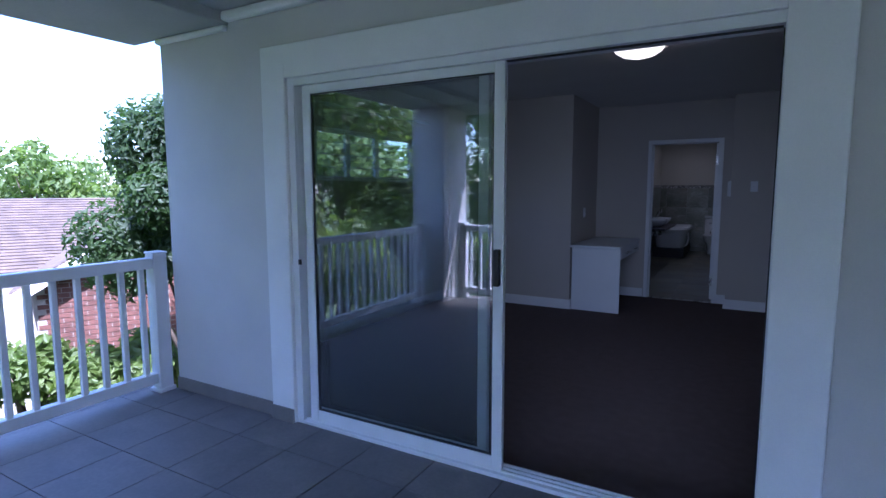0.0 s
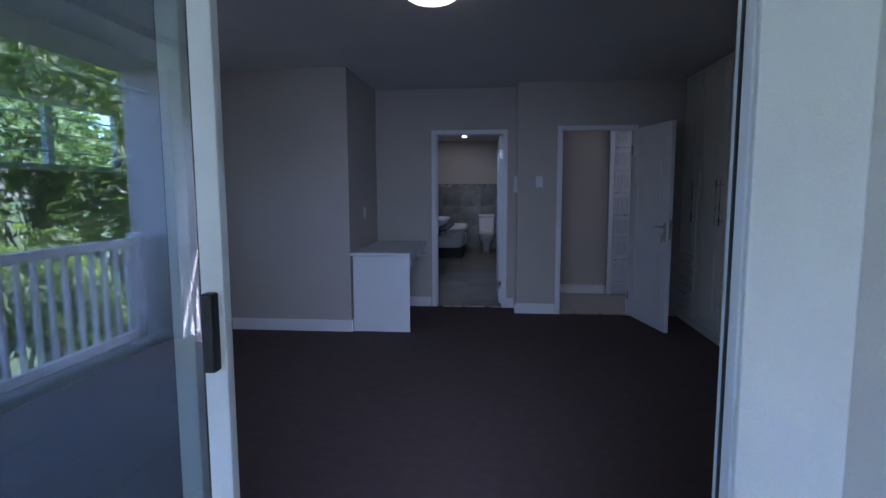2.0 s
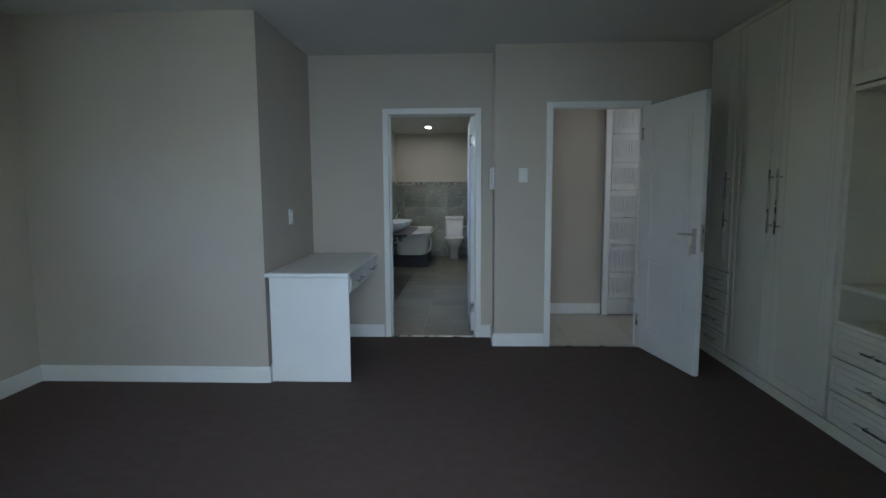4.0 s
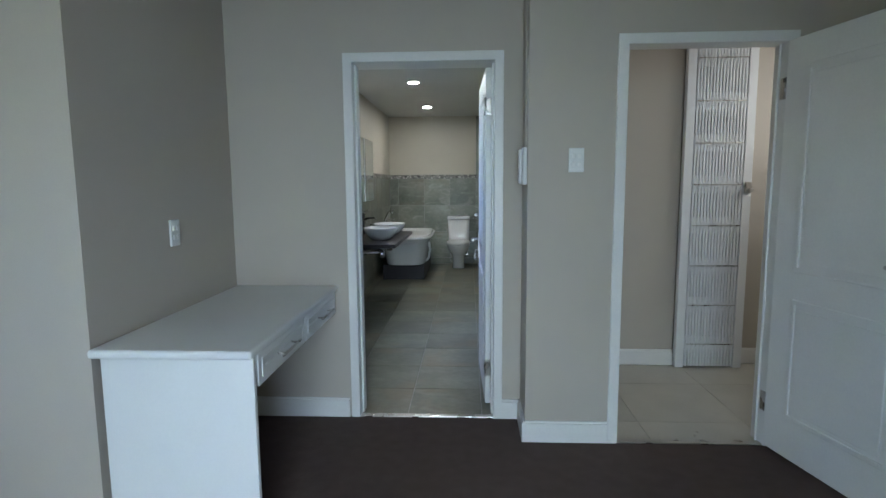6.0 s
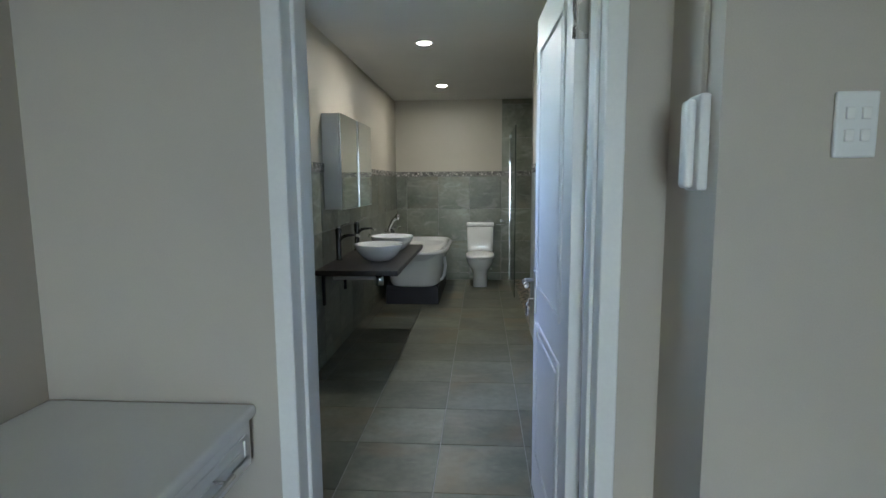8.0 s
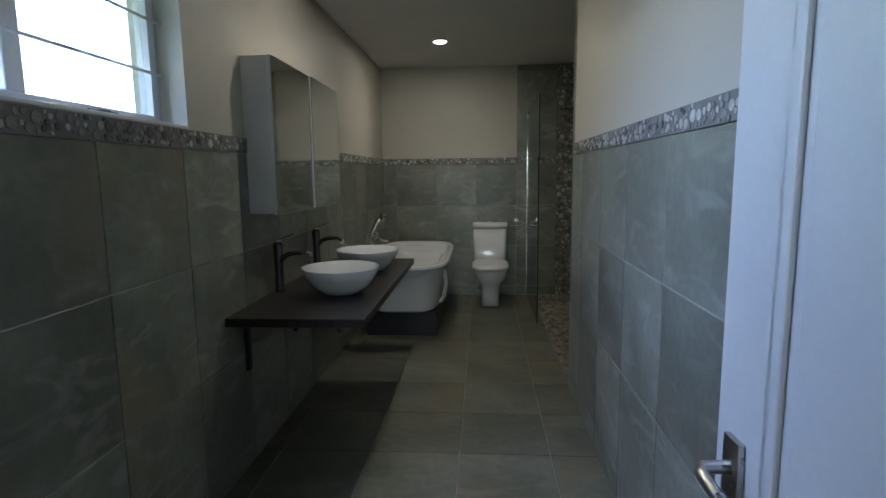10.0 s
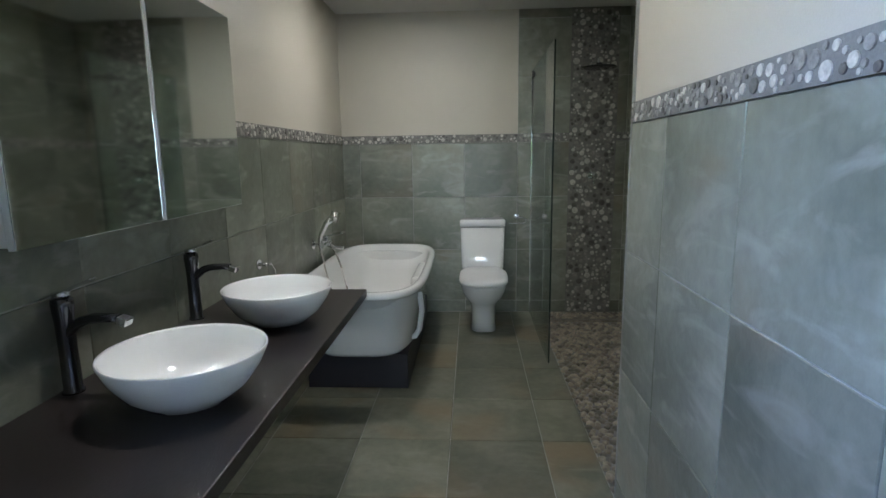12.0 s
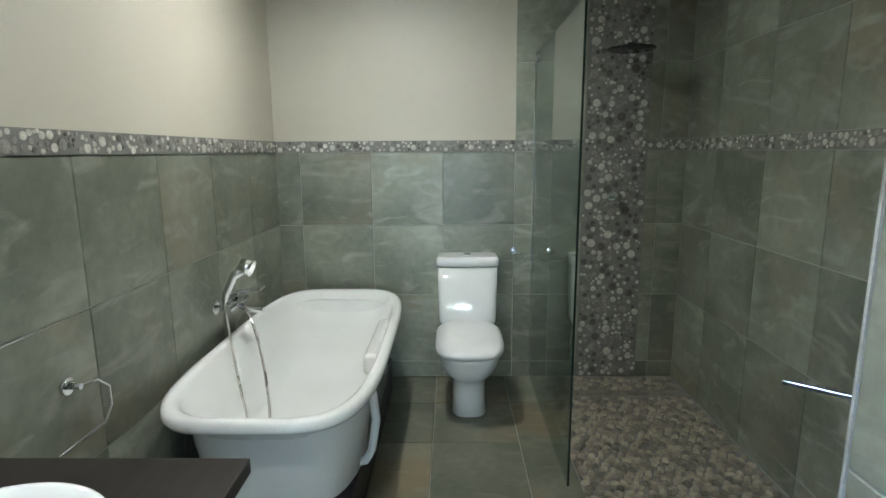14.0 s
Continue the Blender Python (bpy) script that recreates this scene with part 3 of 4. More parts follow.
def front(e, kind, y0, y1, z0, z1):
    """A shaker-like wrapped front on the cupboard face."""
    X = Matrix.Translation((XC, y1, 0)) @ Matrix.Rotation(radians(-90), 4, "Z")
    m = M(X).box(0.003, y1 - y0 - 0.003, 0, 0.02, z0 + 0.003, z1 - 0.003)
    d = 0.06 if kind == "door" else 0.035
    panel_ring(m, d, y1 - y0 - d, z0 + d, z1 - d, 0, 0.016 if kind == "door" else 0.012, 0.005)
    return m.ob(kind, CUP, e, bevel=0.003)


def cupboard(label, y0, y1, parts):
    e = thing("cupboard", label, "built-in cupboard", (XC + 0.3, (y0 + y1) / 2, 0), "cupboards along the wall")
    c = XC + 0.021
    m = M().box(c, XR - 0.01, y0 + 0.001, y0 + 0.019, 0.0, H - 0.005).box(c, XR - 0.01, y1 - 0.019, y1 - 0.001, 0.0, H - 0.005)
    m.box(XR - 0.022, XR - 0.01, y0 + 0.019, y1 - 0.019, 0.0, H - 0.005).box(c, XR - 0.022, y0 + 0.019, y1 - 0.019, 0.065, 0.085).box(c, XR - 0.022, y0 + 0.019, y1 - 0.019, H - 0.03, H - 0.005)
    m.box(XC + 0.001, c - 0.001, y0 + 0.001, y1 - 0.001, H - 0.04, H - 0.005)
    for p in parts:
        k = p[0]
        if k == "shelf":
            m.box(c, XR - 0.022, y0 + 0.019, y1 - 0.019, p[1] - 0.012, p[1] + 0.012)
        else:
            front(e, k, *p[1:5])
            if len(p) > 5:
                hs = M()
                pull(hs, XC, *p[5:])
                hs.ob("handle", STEEL, e, label="brushed steel bar handle")
    m.ob("body", CUP, e, bevel=0.001)
    M().box(XC + 0.004, XC + 0.02, y0 + 0.001, y1 - 0.001, 0.002, 0.07).ob("plinth", CUP, e)
    return e


TP = H - 0.045
cupboard("cream panelled cupboard with a door over four drawers", 7.03, YP - 0.012, [("door", 7.04, 7.48, 0.72, TP, 7.09, 1.47, 1.06), ("shelf", 0.71)] + [("drawer", 7.04, 7.48, 0.075 + 0.16 * i, 0.235 + 0.16 * i, 7.16, 7.36, 0.16 + 0.16 * i, False) for i in range(4)])
cupboard("cream panelled double-door tall cupboard", 5.87, 7.03, [("door", 5.88, 6.45, 0.075, TP, 6.41, 1.47, 1.06), ("door", 6.45, 7.02, 0.075, TP, 6.50, 1.47, 1.06)])
cupboard("cream cupboard with open niche, shelf and three drawers", 4.87, 5.87, [("door", 4.88, 5.37, 1.87, TP, 5.33, 2.22, 1.98), ("door", 5.37, 5.86, 1.87, TP, 5.41, 2.22, 1.98), ("shelf", 1.855), ("shelf", 0.825), ("shelf", 0.625)] + [("drawer", 4.88, 5.86, 0.075 + 0.183 * i, 0.258 + 0.183 * i, 5.13, 5.61, 0.165 + 0.183 * i, False) for i in range(3)])
cupboard("cream panelled double-door tall cupboard", 3.71, 4.87, [("door", 3.72, 4.29, 0.075, TP, 4.25, 1.47, 1.06), ("door", 4.29, 4.86, 0.075, TP, 4.34, 1.47, 1.06)])
cupboard("cream panelled tall cupboard beside the sliding door", YV2 + 0.01, 3.71, [("door", YV2 + 0.02, 3.70, 0.075, TP, 3.64, 1.47, 1.06)])

# ---- desk ----
e = thing("desk", "white built-in dressing desk with two drawers", "desk", (-1.44, 7.15, 0))
D0, D1 = -1.147, 0.785
m = M()
m.box(XN + 0.001, D0, 6.535, YA - 0.001, D1 - 0.032, D1)
m.ob("top", DESK, e, bevel=0.012, seg=4)
M().box(XN + 0.02, D0 - 0.012, 6.578, 6.60, 0.001, D1 - 0.033).ob("end_panel", DESK, e, bevel=0.002)
M().box(XN + 0.02, D0 - 0.035, 6.601, YA - 0.002, 0.625, 0.64).ob("drawer_box", DESK, e)
for y0, y1 in ((6.62, 7.18), (7.19, 7.76)):
    X = Matrix.Translation((D0 - 0.012, y0, 0)) @ Matrix.Rotation(radians(90), 4, "Z")
    k = M(X).box(0.003, y1 - y0 - 0.003, 0, 0.02, 0.628, 0.748)
    panel_ring(k, 0.035, y1 - y0 - 0.035, 0.652, 0.727, 0, 0.012, 0.005)
    k.ob("drawer", DESK, e, bevel=0.003)
    yc = (y0 + y1) / 2
    hs = M()
    hs.tube([(D0 + 0.022, yc - 0.11, 0.69), (D0 + 0.022, yc + 0.11, 0.69)], 0.006, 10)
    for s in (-0.08, 0.08):
        hs.tube([(D0 - 0.016, yc + s, 0.69), (D0 + 0.022, yc + s, 0.69)], 0.0045, 8)
    hs.ob("handle", STEEL, e, label="brushed steel bar handle")


# ---- switches, sockets, intercom, lamp ----
def plate(name, label, category, X, w, h, rockers):
    """Plastic wall plate; local x along the wall, -y out of it."""
    e = thing(name, label, category, tuple(X.translation))
    M(X).box(-w / 2, w / 2, -0.011, 0, -h / 2, h / 2).ob("cover", PLASTIC, e, bevel=0.004)
    for x, z, a, b in rockers:
        M(X).box(x - a, x + a, -0.016, -0.010, z - b, z + b).ob("rocker", WHITE, e, bevel=0.002)
    return e


four = [(sx * 0.014, sz * 0.02, 0.008, 0.011) for sx in (-1, 1) for sz in (-1, 1)]
plate("light_switch", "white four-gang light switch on the greige wall", "light switch", Matrix.Translation((0.137, YP, 1.47)), 0.075, 0.12, four)
plate("light_switch", "white switch plate above the desk", "light switch", Matrix.Translation((XN, 7.147, 1.145)) @ Matrix.Rotation(radians(90), 4, "Z"), 0.075, 0.12, four)
plate("wall_socket", "white double wall socket above the skirting", "socket", Matrix.Translation((XL, 5.83, 0.385)) @ Matrix.Rotation(radians(90), 4, "Z"), 0.12, 0.12, [(-0.03, 0.02, 0.012, 0.016), (0.03, 0.02, 0.012, 0.016)])
e = thing("intercom_handset", "white intercom handset hung on the wall edge", "intercom", (XS, YP + 0.07, 1.44))
X = Matrix.Translation((XS, YP + 0.075, 1.44)) @ Matrix.Rotation(radians(-90), 4, "Z")
M(X).box(-0.035, 0.035, -0.022, 0, -0.09, 0.10).ob("base", PLASTIC, e, bevel=0.006)
M(X).box(-0.022, 0.022, -0.04, -0.022, -0.085, 0.09).ob("handset", WHITE, e, bevel=0.008, seg=3)
M(X).tube([(0.0, -0.004, 0.10), (0.0, -0.004, 0.6), (0.0, -0.004, H - 1.45)], 0.006, 8).ob("conduit", BED_WALL, e)

e = thing("ceiling_lamp", "lit opal glass bowl lamp on the bedroom ceiling", "ceiling lamp", (-0.69, 4.60, H))
M().lathe([(0.0, -0.115), (0.06, -0.112), (0.12, -0.095), (0.165, -0.066), (0.19, -0.035), (0.195, -0.022), (0.188, -0.022), (0.15, -0.06), (0.0, -0.10)], (-0.69, 4.60, H)).ob("shade", LAMPGLASS, e)
M().lathe([(0.09, -0.022), (0.09, 0.0)], (-0.69, 4.60, H), 32).ob("base", PLASTIC, e)
for a in (0.3, 2.4, 4.5):
    k = M().tube([(-0.69 + 0.19 * math.cos(a), 4.6 + 0.19 * math.sin(a), H), (-0.69 + 0.198 * math.cos(a), 4.6 + 0.198 * math.sin(a), H - 0.045)], 0.006, 8)
    k.ob("clip", STEEL, e)
lamp("bedroom_bulb", "POINT", BULB, Matrix.Translation((-0.69, 4.60, H - 0.14)), (1.0, 0.86, 0.62), radius=0.1)

# ---- passage ----
structure(M().box(XS + 0.06, XR, YP, 9.3, -0.1, -0.006).ob("floor_passage", GROUT), "grouted screed of the passage floor", "floor")
structure(M().box(XS, XR + 0.1, YP + 0.08, 9.4, H - 0.1, H).ob("ceiling_passage", CEILING), "off-white passage ceiling", "ceiling")
w = M().box(XS, 1.122, 8.75, 8.9, 0, H).box(1.56, XR, 8.80, 8.95, 0, H).box(XS + 0.0, XS + 0.12, BY, 8.75, 0, H).box(0.96, 1.7, 9.25, 9.4, -0.1, H).box(0.96, 1.06, 8.9, 9.25, -0.1, H).box(1.56, 1.7, 8.95, 9.25, -0.1, H)
structure(w.ob("wall_hall", BED_WALL), "greige painted passage wall", "wall")
sk = M()
for p, q in (((1.12, 8.75), (XS + 0.12, 8.75)), ((XR, 8.80), (1.6, 8.80))):
    skirting(sk, p, q, 0.12)
structure(sk.ob("baseboard_hall", WHITE, bevel=0.003), "white painted passage skirting", "skirting board")
e = thing("security_gate", "white folded trellis security gate in the passage", "security gate", (1.36, 8.72, 0))
G0, G1 = 1.125, 1.60
k = M().box(G0, G0 + 0.06, 8.69, 8.74, 0, 2.38).box(G1 - 0.06, G1, 8.69, 8.74, 0, 2.38)
k.ob("post", ALU, e, bevel=0.003)
k = M()
for i in range(16):
    x = G0 + 0.075 + i * (G1 - G0 - 0.15) / 15
    k.box(x - 0.0065, x + 0.0065, 8.69, 8.72, 0.01, 2.36)
k.ob("bar", ALU, e, bevel=0.002)
for z in [0.18 + 0.29 * i for i in range(8)]:
    k = M()
    for i in range(11):
        x = G0 + 0.075 + i * (G1 - G0 - 0.15) / 11
        w_ = (G1 - G0 - 0.15) / 11
        for sg in (-1, 1):
            k.loft([[(x, 8.684, z + sg * 0.022 - 0.007), (x, 8.684, z + sg * 0.022 + 0.007), (x, 8.689, z + sg * 0.022 + 0.007), (x, 8.689, z + sg * 0.022 - 0.007)], [(x + w_, 8.684, z - 0.007), (x + w_, 8.684, z + 0.007), (x + w_, 8.689, z + 0.007), (x + w_, 8.689, z - 0.007)]], smooth=False)
    k.box(G0 + 0.065, G1 - 0.065, 8.700, 8.710, z - 0.06, z + 0.06)
    k.ob("link", ALU, e, label="white scissor link row")
    M().box(G0 + 0.07, G1 - 0.07, 8.680, 8.6835, z - 0.003, z + 0.003).ob("pivot_row", STEEL, e)
M().box(G0 + 0.02, G1 - 0.02, 8.745, 8.755, 0.02, 2.36).ob("stacked_lattice", WHITE, e)
M().box(G1 - 0.05, G1 - 0.012, 8.66, 8.69, 1.28, 1.36).tube([(G1 - 0.03, 8.66, 1.3), (G1 - 0.03, 8.63, 1.3)], 0.016, 12).ob("lock", STEEL, e, bevel=0.003)

# ---- bathroom shell ----
structure(M().box(BL - 0.02, BR + 0.02, BY - 0.16, BB, -0.1, -0.006).box(BR + 0.02, BS + 0.02, BE, BB, -0.1, -0.03).ob("floor_bath", GROUT), "grouted bathroom floor", "floor")
structure(M().box(BL - 0.2, BS + 0.2, BY - 0.02, BB + 0.2, HB, H + 0.12).ob("ceiling_bath", CEILING), "plain off-white bathroom ceiling", "ceiling")
BW0, BW1, BZ0, BZ1 = 8.70, 9.98, 1.525, 2.25
w = M().box(BL - 0.2, BL, BY, BW0, -0.15, H).box(BL - 0.2, BL, BW1, BB + 0.2, -0.15, H).box(BL - 0.2, BL, BW0, BW1, -0.15, BZ0).box(BL - 0.2, BL, BW0, BW1, BZ1, H)
WL = structure(w.ob("wall_bath_west", BATH_WALL), "cream painted bathroom wall above grey-green tiles", "wall")
WB = structure(M().box(BL, BS + 0.2, BB, BB + 0.2, -0.15, H).ob("wall_bath_north", BATH_WALL), "cream painted bathroom end wall above tiles", "wall")
w = M().box(BR, BR + 0.1, BY, BE - 0.0, -0.15, H)
WR = structure(w.ob("wall_bath_east", BATH_WALL), "cream painted bathroom wall above tiles", "wall")
WS = structure(M().box(BS, BS + 0.15, BE - 0.12, BB, -0.15, H).ob("wall_shower_east", GROUT), "fully tiled shower wall", "wall")
WT = structure(M().box(BR + 0.1, BS, BE - 0.12, BE, -0.15, H).ob("wall_shower_south", GROUT), "fully tiled shower return wall", "wall")
window("window_bath", "white bathroom window with burglar bars", BL - 0.10, BW0, BW1, BZ0, BZ1, (9.35,), (1.715, 1.90, 2.085), 0.2)
structure(M().box(BL - 0.1, BL + 0.004, BW0, BW1, BZ0 - 0.001, BZ0 + 0.012).ob("window_sill_bath", WHITE, bevel=0.003), "white bathroom window sill", "sill")
structure(M().box(BR - 0.011, BR + 0.004, BE - 0.002, BE + 0.004, 0, HB).ob("trim_tile_edge", GROUT), "pale grey edge trim at the end of the tiled wall", "trim")
bk = M().box(BL, BL + 0.004, BY, BB, 0, ZB1).ob("tile_bed", GROUT, WL)
M().box(BL + 0.004, -0.27, BB - 0.004, BB, 0, ZB1).box(-0.27, BS, BB - 0.004, BB, 0, H).ob("tile_bed", GROUT, WB)
M().box(BR - 0.004, BR, BY, BE, 0, ZB1).ob("tile_bed", GROUT, WR)

# ---- bathroom things ----
e = thing("mirror_cabinet", "white wall cabinet with two mirrored doors", "mirror cabinet", (BL, 10.8, 1.19))
C0, C1, CZ0, CZ1 = 10.455, 11.57, 1.172, 1.888
M().box(BL + 0.002, BL + 0.125, C0, C1, CZ0, CZ1).ob("body", WHITE, e, bevel=0.002)
for a, b, ajar in ((C0, 10.997, 0.0), (11.003, C1, 0.9)):
    X = Matrix.Translation((BL + 0.127, b, 0)) @ Matrix.Rotation(radians(ajar), 4, "Z")
    k = M(X).box(0, 0.014, a - b, 0, CZ0 - 0.006, CZ1 + 0.002).ob("door", WHITE, e)
    M(X).box(0.015, 0.019, a - b, 0, CZ0 - 0.006, CZ1 + 0.002).ob("mirror", MIRROR, k, bevel=0.0015)

e = thing("vanity_top", "dark brown floating vanity shelf on wall brackets", "vanity", (BL, 10.95, 0.685))
M().box(BL + 0.012, -1.133, 10.13, 11.77, 0.717, 0.755).ob("slab", WENGE, e, bevel=0.004)
for y in (10.32, 10.95, 11.58):
    k = M().box(BL + 0.012, -1.32, y - 0.015, y + 0.015, 0.685, 0.716).box(BL + 0.012, BL + 0.03, y - 0.015, y + 0.015, 0.46, 0.685)
    k.ob("bracket", DARK, e, bevel=0.002)


def bowl(x, y, z):
    e = thing("wash_basin", "round white ceramic vessel basin on the dark vanity", "basin", (x, y, z), "basins on the vanity")
    pr = [(0.0, 0.0), (0.075, 0.0), (0.105, 0.012), (0.15, 0.055), (0.18, 0.105), (0.195, 0.148), (0.193, 0.153), (0.188, 0.148), (0.172, 0.105), (0.142, 0.06), (0.10, 0.028), (0.05, 0.016), (0.0, 0.014)]
    M().lathe([(r, h * 0.9) for r, h in pr], (x, y, z), 56).ob("bowl", CERAMIC, e)
    M().lathe([(0.0, 0.02), (0.02, 0.02), (0.024, 0.015), (0.024, 0.012)], (x, y, z), 24).ob("waste", CHROME, e)
    bx, by = x - 0.335, y + 0.04
    t = thing("basin_mixer", "tall dark chrome basin mixer tap", "tap", (bx, by, z), "basin taps")
    M().lathe([(0.027, 0), (0.027, 0.005), (0.0225, 0.009), (0.0215, 0.12), (0.0225, 0.19), (0.026, 0.232), (0.025, 0.25), (0.0, 0.254)], (bx, by, z), 28).ob("body", DARKCHROME, t)
    rings = []
    for px, pz, w, hh in ((0.0, 0.150, 0.018, 0.016), (0.022, 0.172, 0.017, 0.016), (0.045, 0.190, 0.0165, 0.014), (0.075, 0.199, 0.016, 0.011), (0.12, 0.201, 0.0155, 0.009), (0.145, 0.200, 0.015, 0.009)):
        rings.append([(bx + px, by + p_[0] * w, z + pz + p_[1] * hh) for p_ in ((-1, -0.6), (-0.7, -1), (0.7, -1), (1, -0.6), (1, 0.6), (0.7, 1), (-0.7, 1), (-1, 0.6))])
    M().loft(rings).ob("spout", DARKCHROME, t)
    M(Matrix.Translation((bx + 0.145, by, z + 0.199)) @ Matrix.Rotation(radians(18), 4, "Y")).box(0, 0.03, -0.0155, 0.0155, -0.012, 0.01).ob("nozzle", CHROME, t, bevel=0.004)
    M().lathe([(0.02, 0), (0.021, 0.012), (0.0, 0.016)], (bx, by, z + 0.254), 24).ob("cap", CHROME, t)
    M(Matrix.Translation((bx, by, z + 0.262)) @ Matrix.Rotation(radians(-22), 4, "Y")).box(-0.018, 0.10, -0.011, 0.011, 0, 0.007).ob("lever", CHROME, t, bevel=0.003)
    p = thing("basin_trap", "chrome waste trap under the vanity", "waste pipe", (x, y, z - 0.2), "waste traps")
    M().tube([(x, y, z - 0.05), (x, y, z - 0.12)], 0.019, 14).lathe([(0.0, -0.2), (0.032, -0.198), (0.032, -0.13), (0.02, -0.12)], (x, y, z), 20).ob("trap", CHROME, p)
    M().tube([(x - 0.03, y, z - 0.14), (x - 0.2, y, z - 0.14), (BL + 0.01, y, z - 0.14)], 0.016, 12).ob("pipe", PLASTIC, p)


bowl(-1.36, 10.635, 0.755)
bowl(-1.36, 11.275, 0.755)

# bathtub: rounded rim, tapering body, hollow inside
e = thing("bathtub", "white freestanding-style acrylic bathtub on a dark plinth", "bathtub", (-1.37, 13.1, 0.21))
cx, cy, ra, rb = -1.312, 13.0, 0.386, 0.84
RIM = 0.63
rings = [superellipse(cx, cy, 0.211, ra - 0.10, rb - 0.17, 4.2), superellipse(cx, cy, 0.232, ra - 0.085, rb - 0.155, 4.2), superellipse(cx, cy, RIM - 0.048, ra - 0.045, rb - 0.10, 4.2)]
M().loft(rings, True, False).ob("body", ACRYLIC, e)
rings = [superellipse(cx, cy, RIM - 0.048, ra - 0.045, rb - 0.10, 4.2), superellipse(cx, cy, RIM - 0.044, ra - 0.006, rb - 0.006, 4.2), superellipse(cx, cy, RIM - 0.03, ra, rb, 4.2), superellipse(cx, cy, RIM - 0.006, ra - 0.004, rb - 0.004, 4.2), superellipse(cx, cy, RIM, ra - 0.018, rb - 0.018, 4.2), superellipse(cx, cy, RIM - 0.001, ra - 0.034, rb - 0.038, 4.2), superellipse(cx, cy, RIM - 0.014, ra - 0.05, rb - 0.06, 4.2), superellipse(cx, cy, RIM - 0.20, ra - 0.10, rb - 0.15, 4.2), superellipse(cx, cy + 0.01, 0.31, ra - 0.14, rb - 0.24, 4), superellipse(cx, cy + 0.01, 0.275, ra - 0.19, rb - 0.30, 3.5), superellipse(cx, cy + 0.01, 0.27, 0.05, 0.2, 3)]
M().loft(rings, False, True).ob("rim", ACRYLIC, e)
M().box(cx + 0.235, cx + 0.31, cy - 0.02, cy + 0.55, 0.42, 0.53).ob("arm_rest", ACRYLIC, e, bevel=0.03, seg=4)
M().tube([(cx + 0.335, 12.62, 0.52), (cx + 0.35, 12.60, 0.41), (cx + 0.335, 12.57, 0.3), (cx + 0.31, 12.56, 0.26), (cx + 0.26, 12.56, 0.25)], 0.017, 12).ob("overflow_pipe", PLASTIC, e, label="white plastic overflow pipe")
M().lathe([(0, 0.006), (0.024, 0.006), (0.026, 0)], (cx, cy - 0.45, 0.277), 24).ob("waste", CHROME, e)
p = thing("tub_plinth", "dark painted plinth under the bathtub", "plinth", (cx, cy, 0))
M().box(-1.625, -1.03, 12.375, 13.75, 0.0, 0.21).ob("block", PLINTH, p, bevel=0.003)

e = thing("bath_mixer", "chrome wall bath mixer with hand shower and hose", "tap", (BL, 13.04, 0.77))
y0, z0 = 13.04, 0.765
k = M()
for s in (-0.075, 0.075):
    k.tube([(BL + 0.008, y0 + s, z0), (BL + 0.014, y0 + s, z0)], 0.032, 20).tube([(BL + 0.012, y0 + s, z0), (BL + 0.07, y0 + s, z0)], 0.013, 12)
k.tube([(BL + 0.075, y0 - 0.11, z0), (BL + 0.075, y0 + 0.11, z0)], 0.021, 16)
k.tube([(BL + 0.075, y0, z0 - 0.005), (BL + 0.13, y0, z0 - 0.03), (BL + 0.20, y0, z0 - 0.035)], 0.014, 12)
k.ob("body", CHROME, e)
M(Matrix.Translation((BL + 0.08, y0, z0 + 0.02)) @ Matrix.Rotation(radians(-12), 4, "Y")).box(-0.015, 0.13, -0.035, -0.028, 0.02, 0.032).box(-0.015, 0.13, 0.028, 0.035, 0.02, 0.032).box(0.12, 0.132, -0.035, 0.035, 0.02, 0.032).box(-0.02, 0.02, -0.03, 0.03, -0.01, 0.03).ob("lever", CHROME, e, bevel=0.002)
M().tube([(BL + 0.06, y0 - 0.10, z0 + 0.0), (BL + 0.075, y0 - 0.10, z0 + 0.07), (BL + 0.115, y0 - 0.10, z0 + 0.15), (BL + 0.165, y0 - 0.10, z0 + 0.19)], 0.013, 12, rs=[0.013, 0.016, 0.019, 0.026]).tube([(BL + 0.15, y0 - 0.10, z0 + 0.205), (BL + 0.20, y0 - 0.10, z0 + 0.185)], 0.03, 16, rs=[0.03, 0.038]).ob("hand_shower", CHROME, e)
pts = []
for i in range(25):
    t = i / 24
    pts.append((BL + 0.06 + 0.30 * math.sin(math.pi * t) ** 0.8 * (0.5 + 0.5 * t) + 0.05 * t, y0 - 0.10 + 0.10 * t - 0.35 * math.sin(math.pi * t), z0 - 0.52 * math.sin(math.pi * t) ** 0.9))
M().tube(pts, 0.0065, 8).ob("hose", STEEL, e)

# toilet
TX = -0.563
e = thing("toilet", "white ceramic close-coupled toilet with closed lid", "toilet", (TX, 13.6, 0))
rs = [superellipse(TX, 13.865, 0.40, 0.165, 0.085, 5, 40), superellipse(TX, 13.865, 0.43, 0.175, 0.09, 6, 40), superellipse(TX, 13.875, 0.765, 0.183, 0.085, 7, 40)]
M().loft(rs).ob("cistern", CERAMIC, e)
rs = [superellipse(TX, 13.875, 0.77, 0.183, 0.086, 7, 40), superellipse(TX, 13.872, 0.775, 0.19, 0.09, 7, 40), superellipse(TX, 13.872, 0.815, 0.19, 0.09, 7, 40), superellipse(TX, 13.872, 0.83, 0.178, 0.08, 6, 40)]
M().loft(rs).ob("cistern_lid", CERAMIC, e)
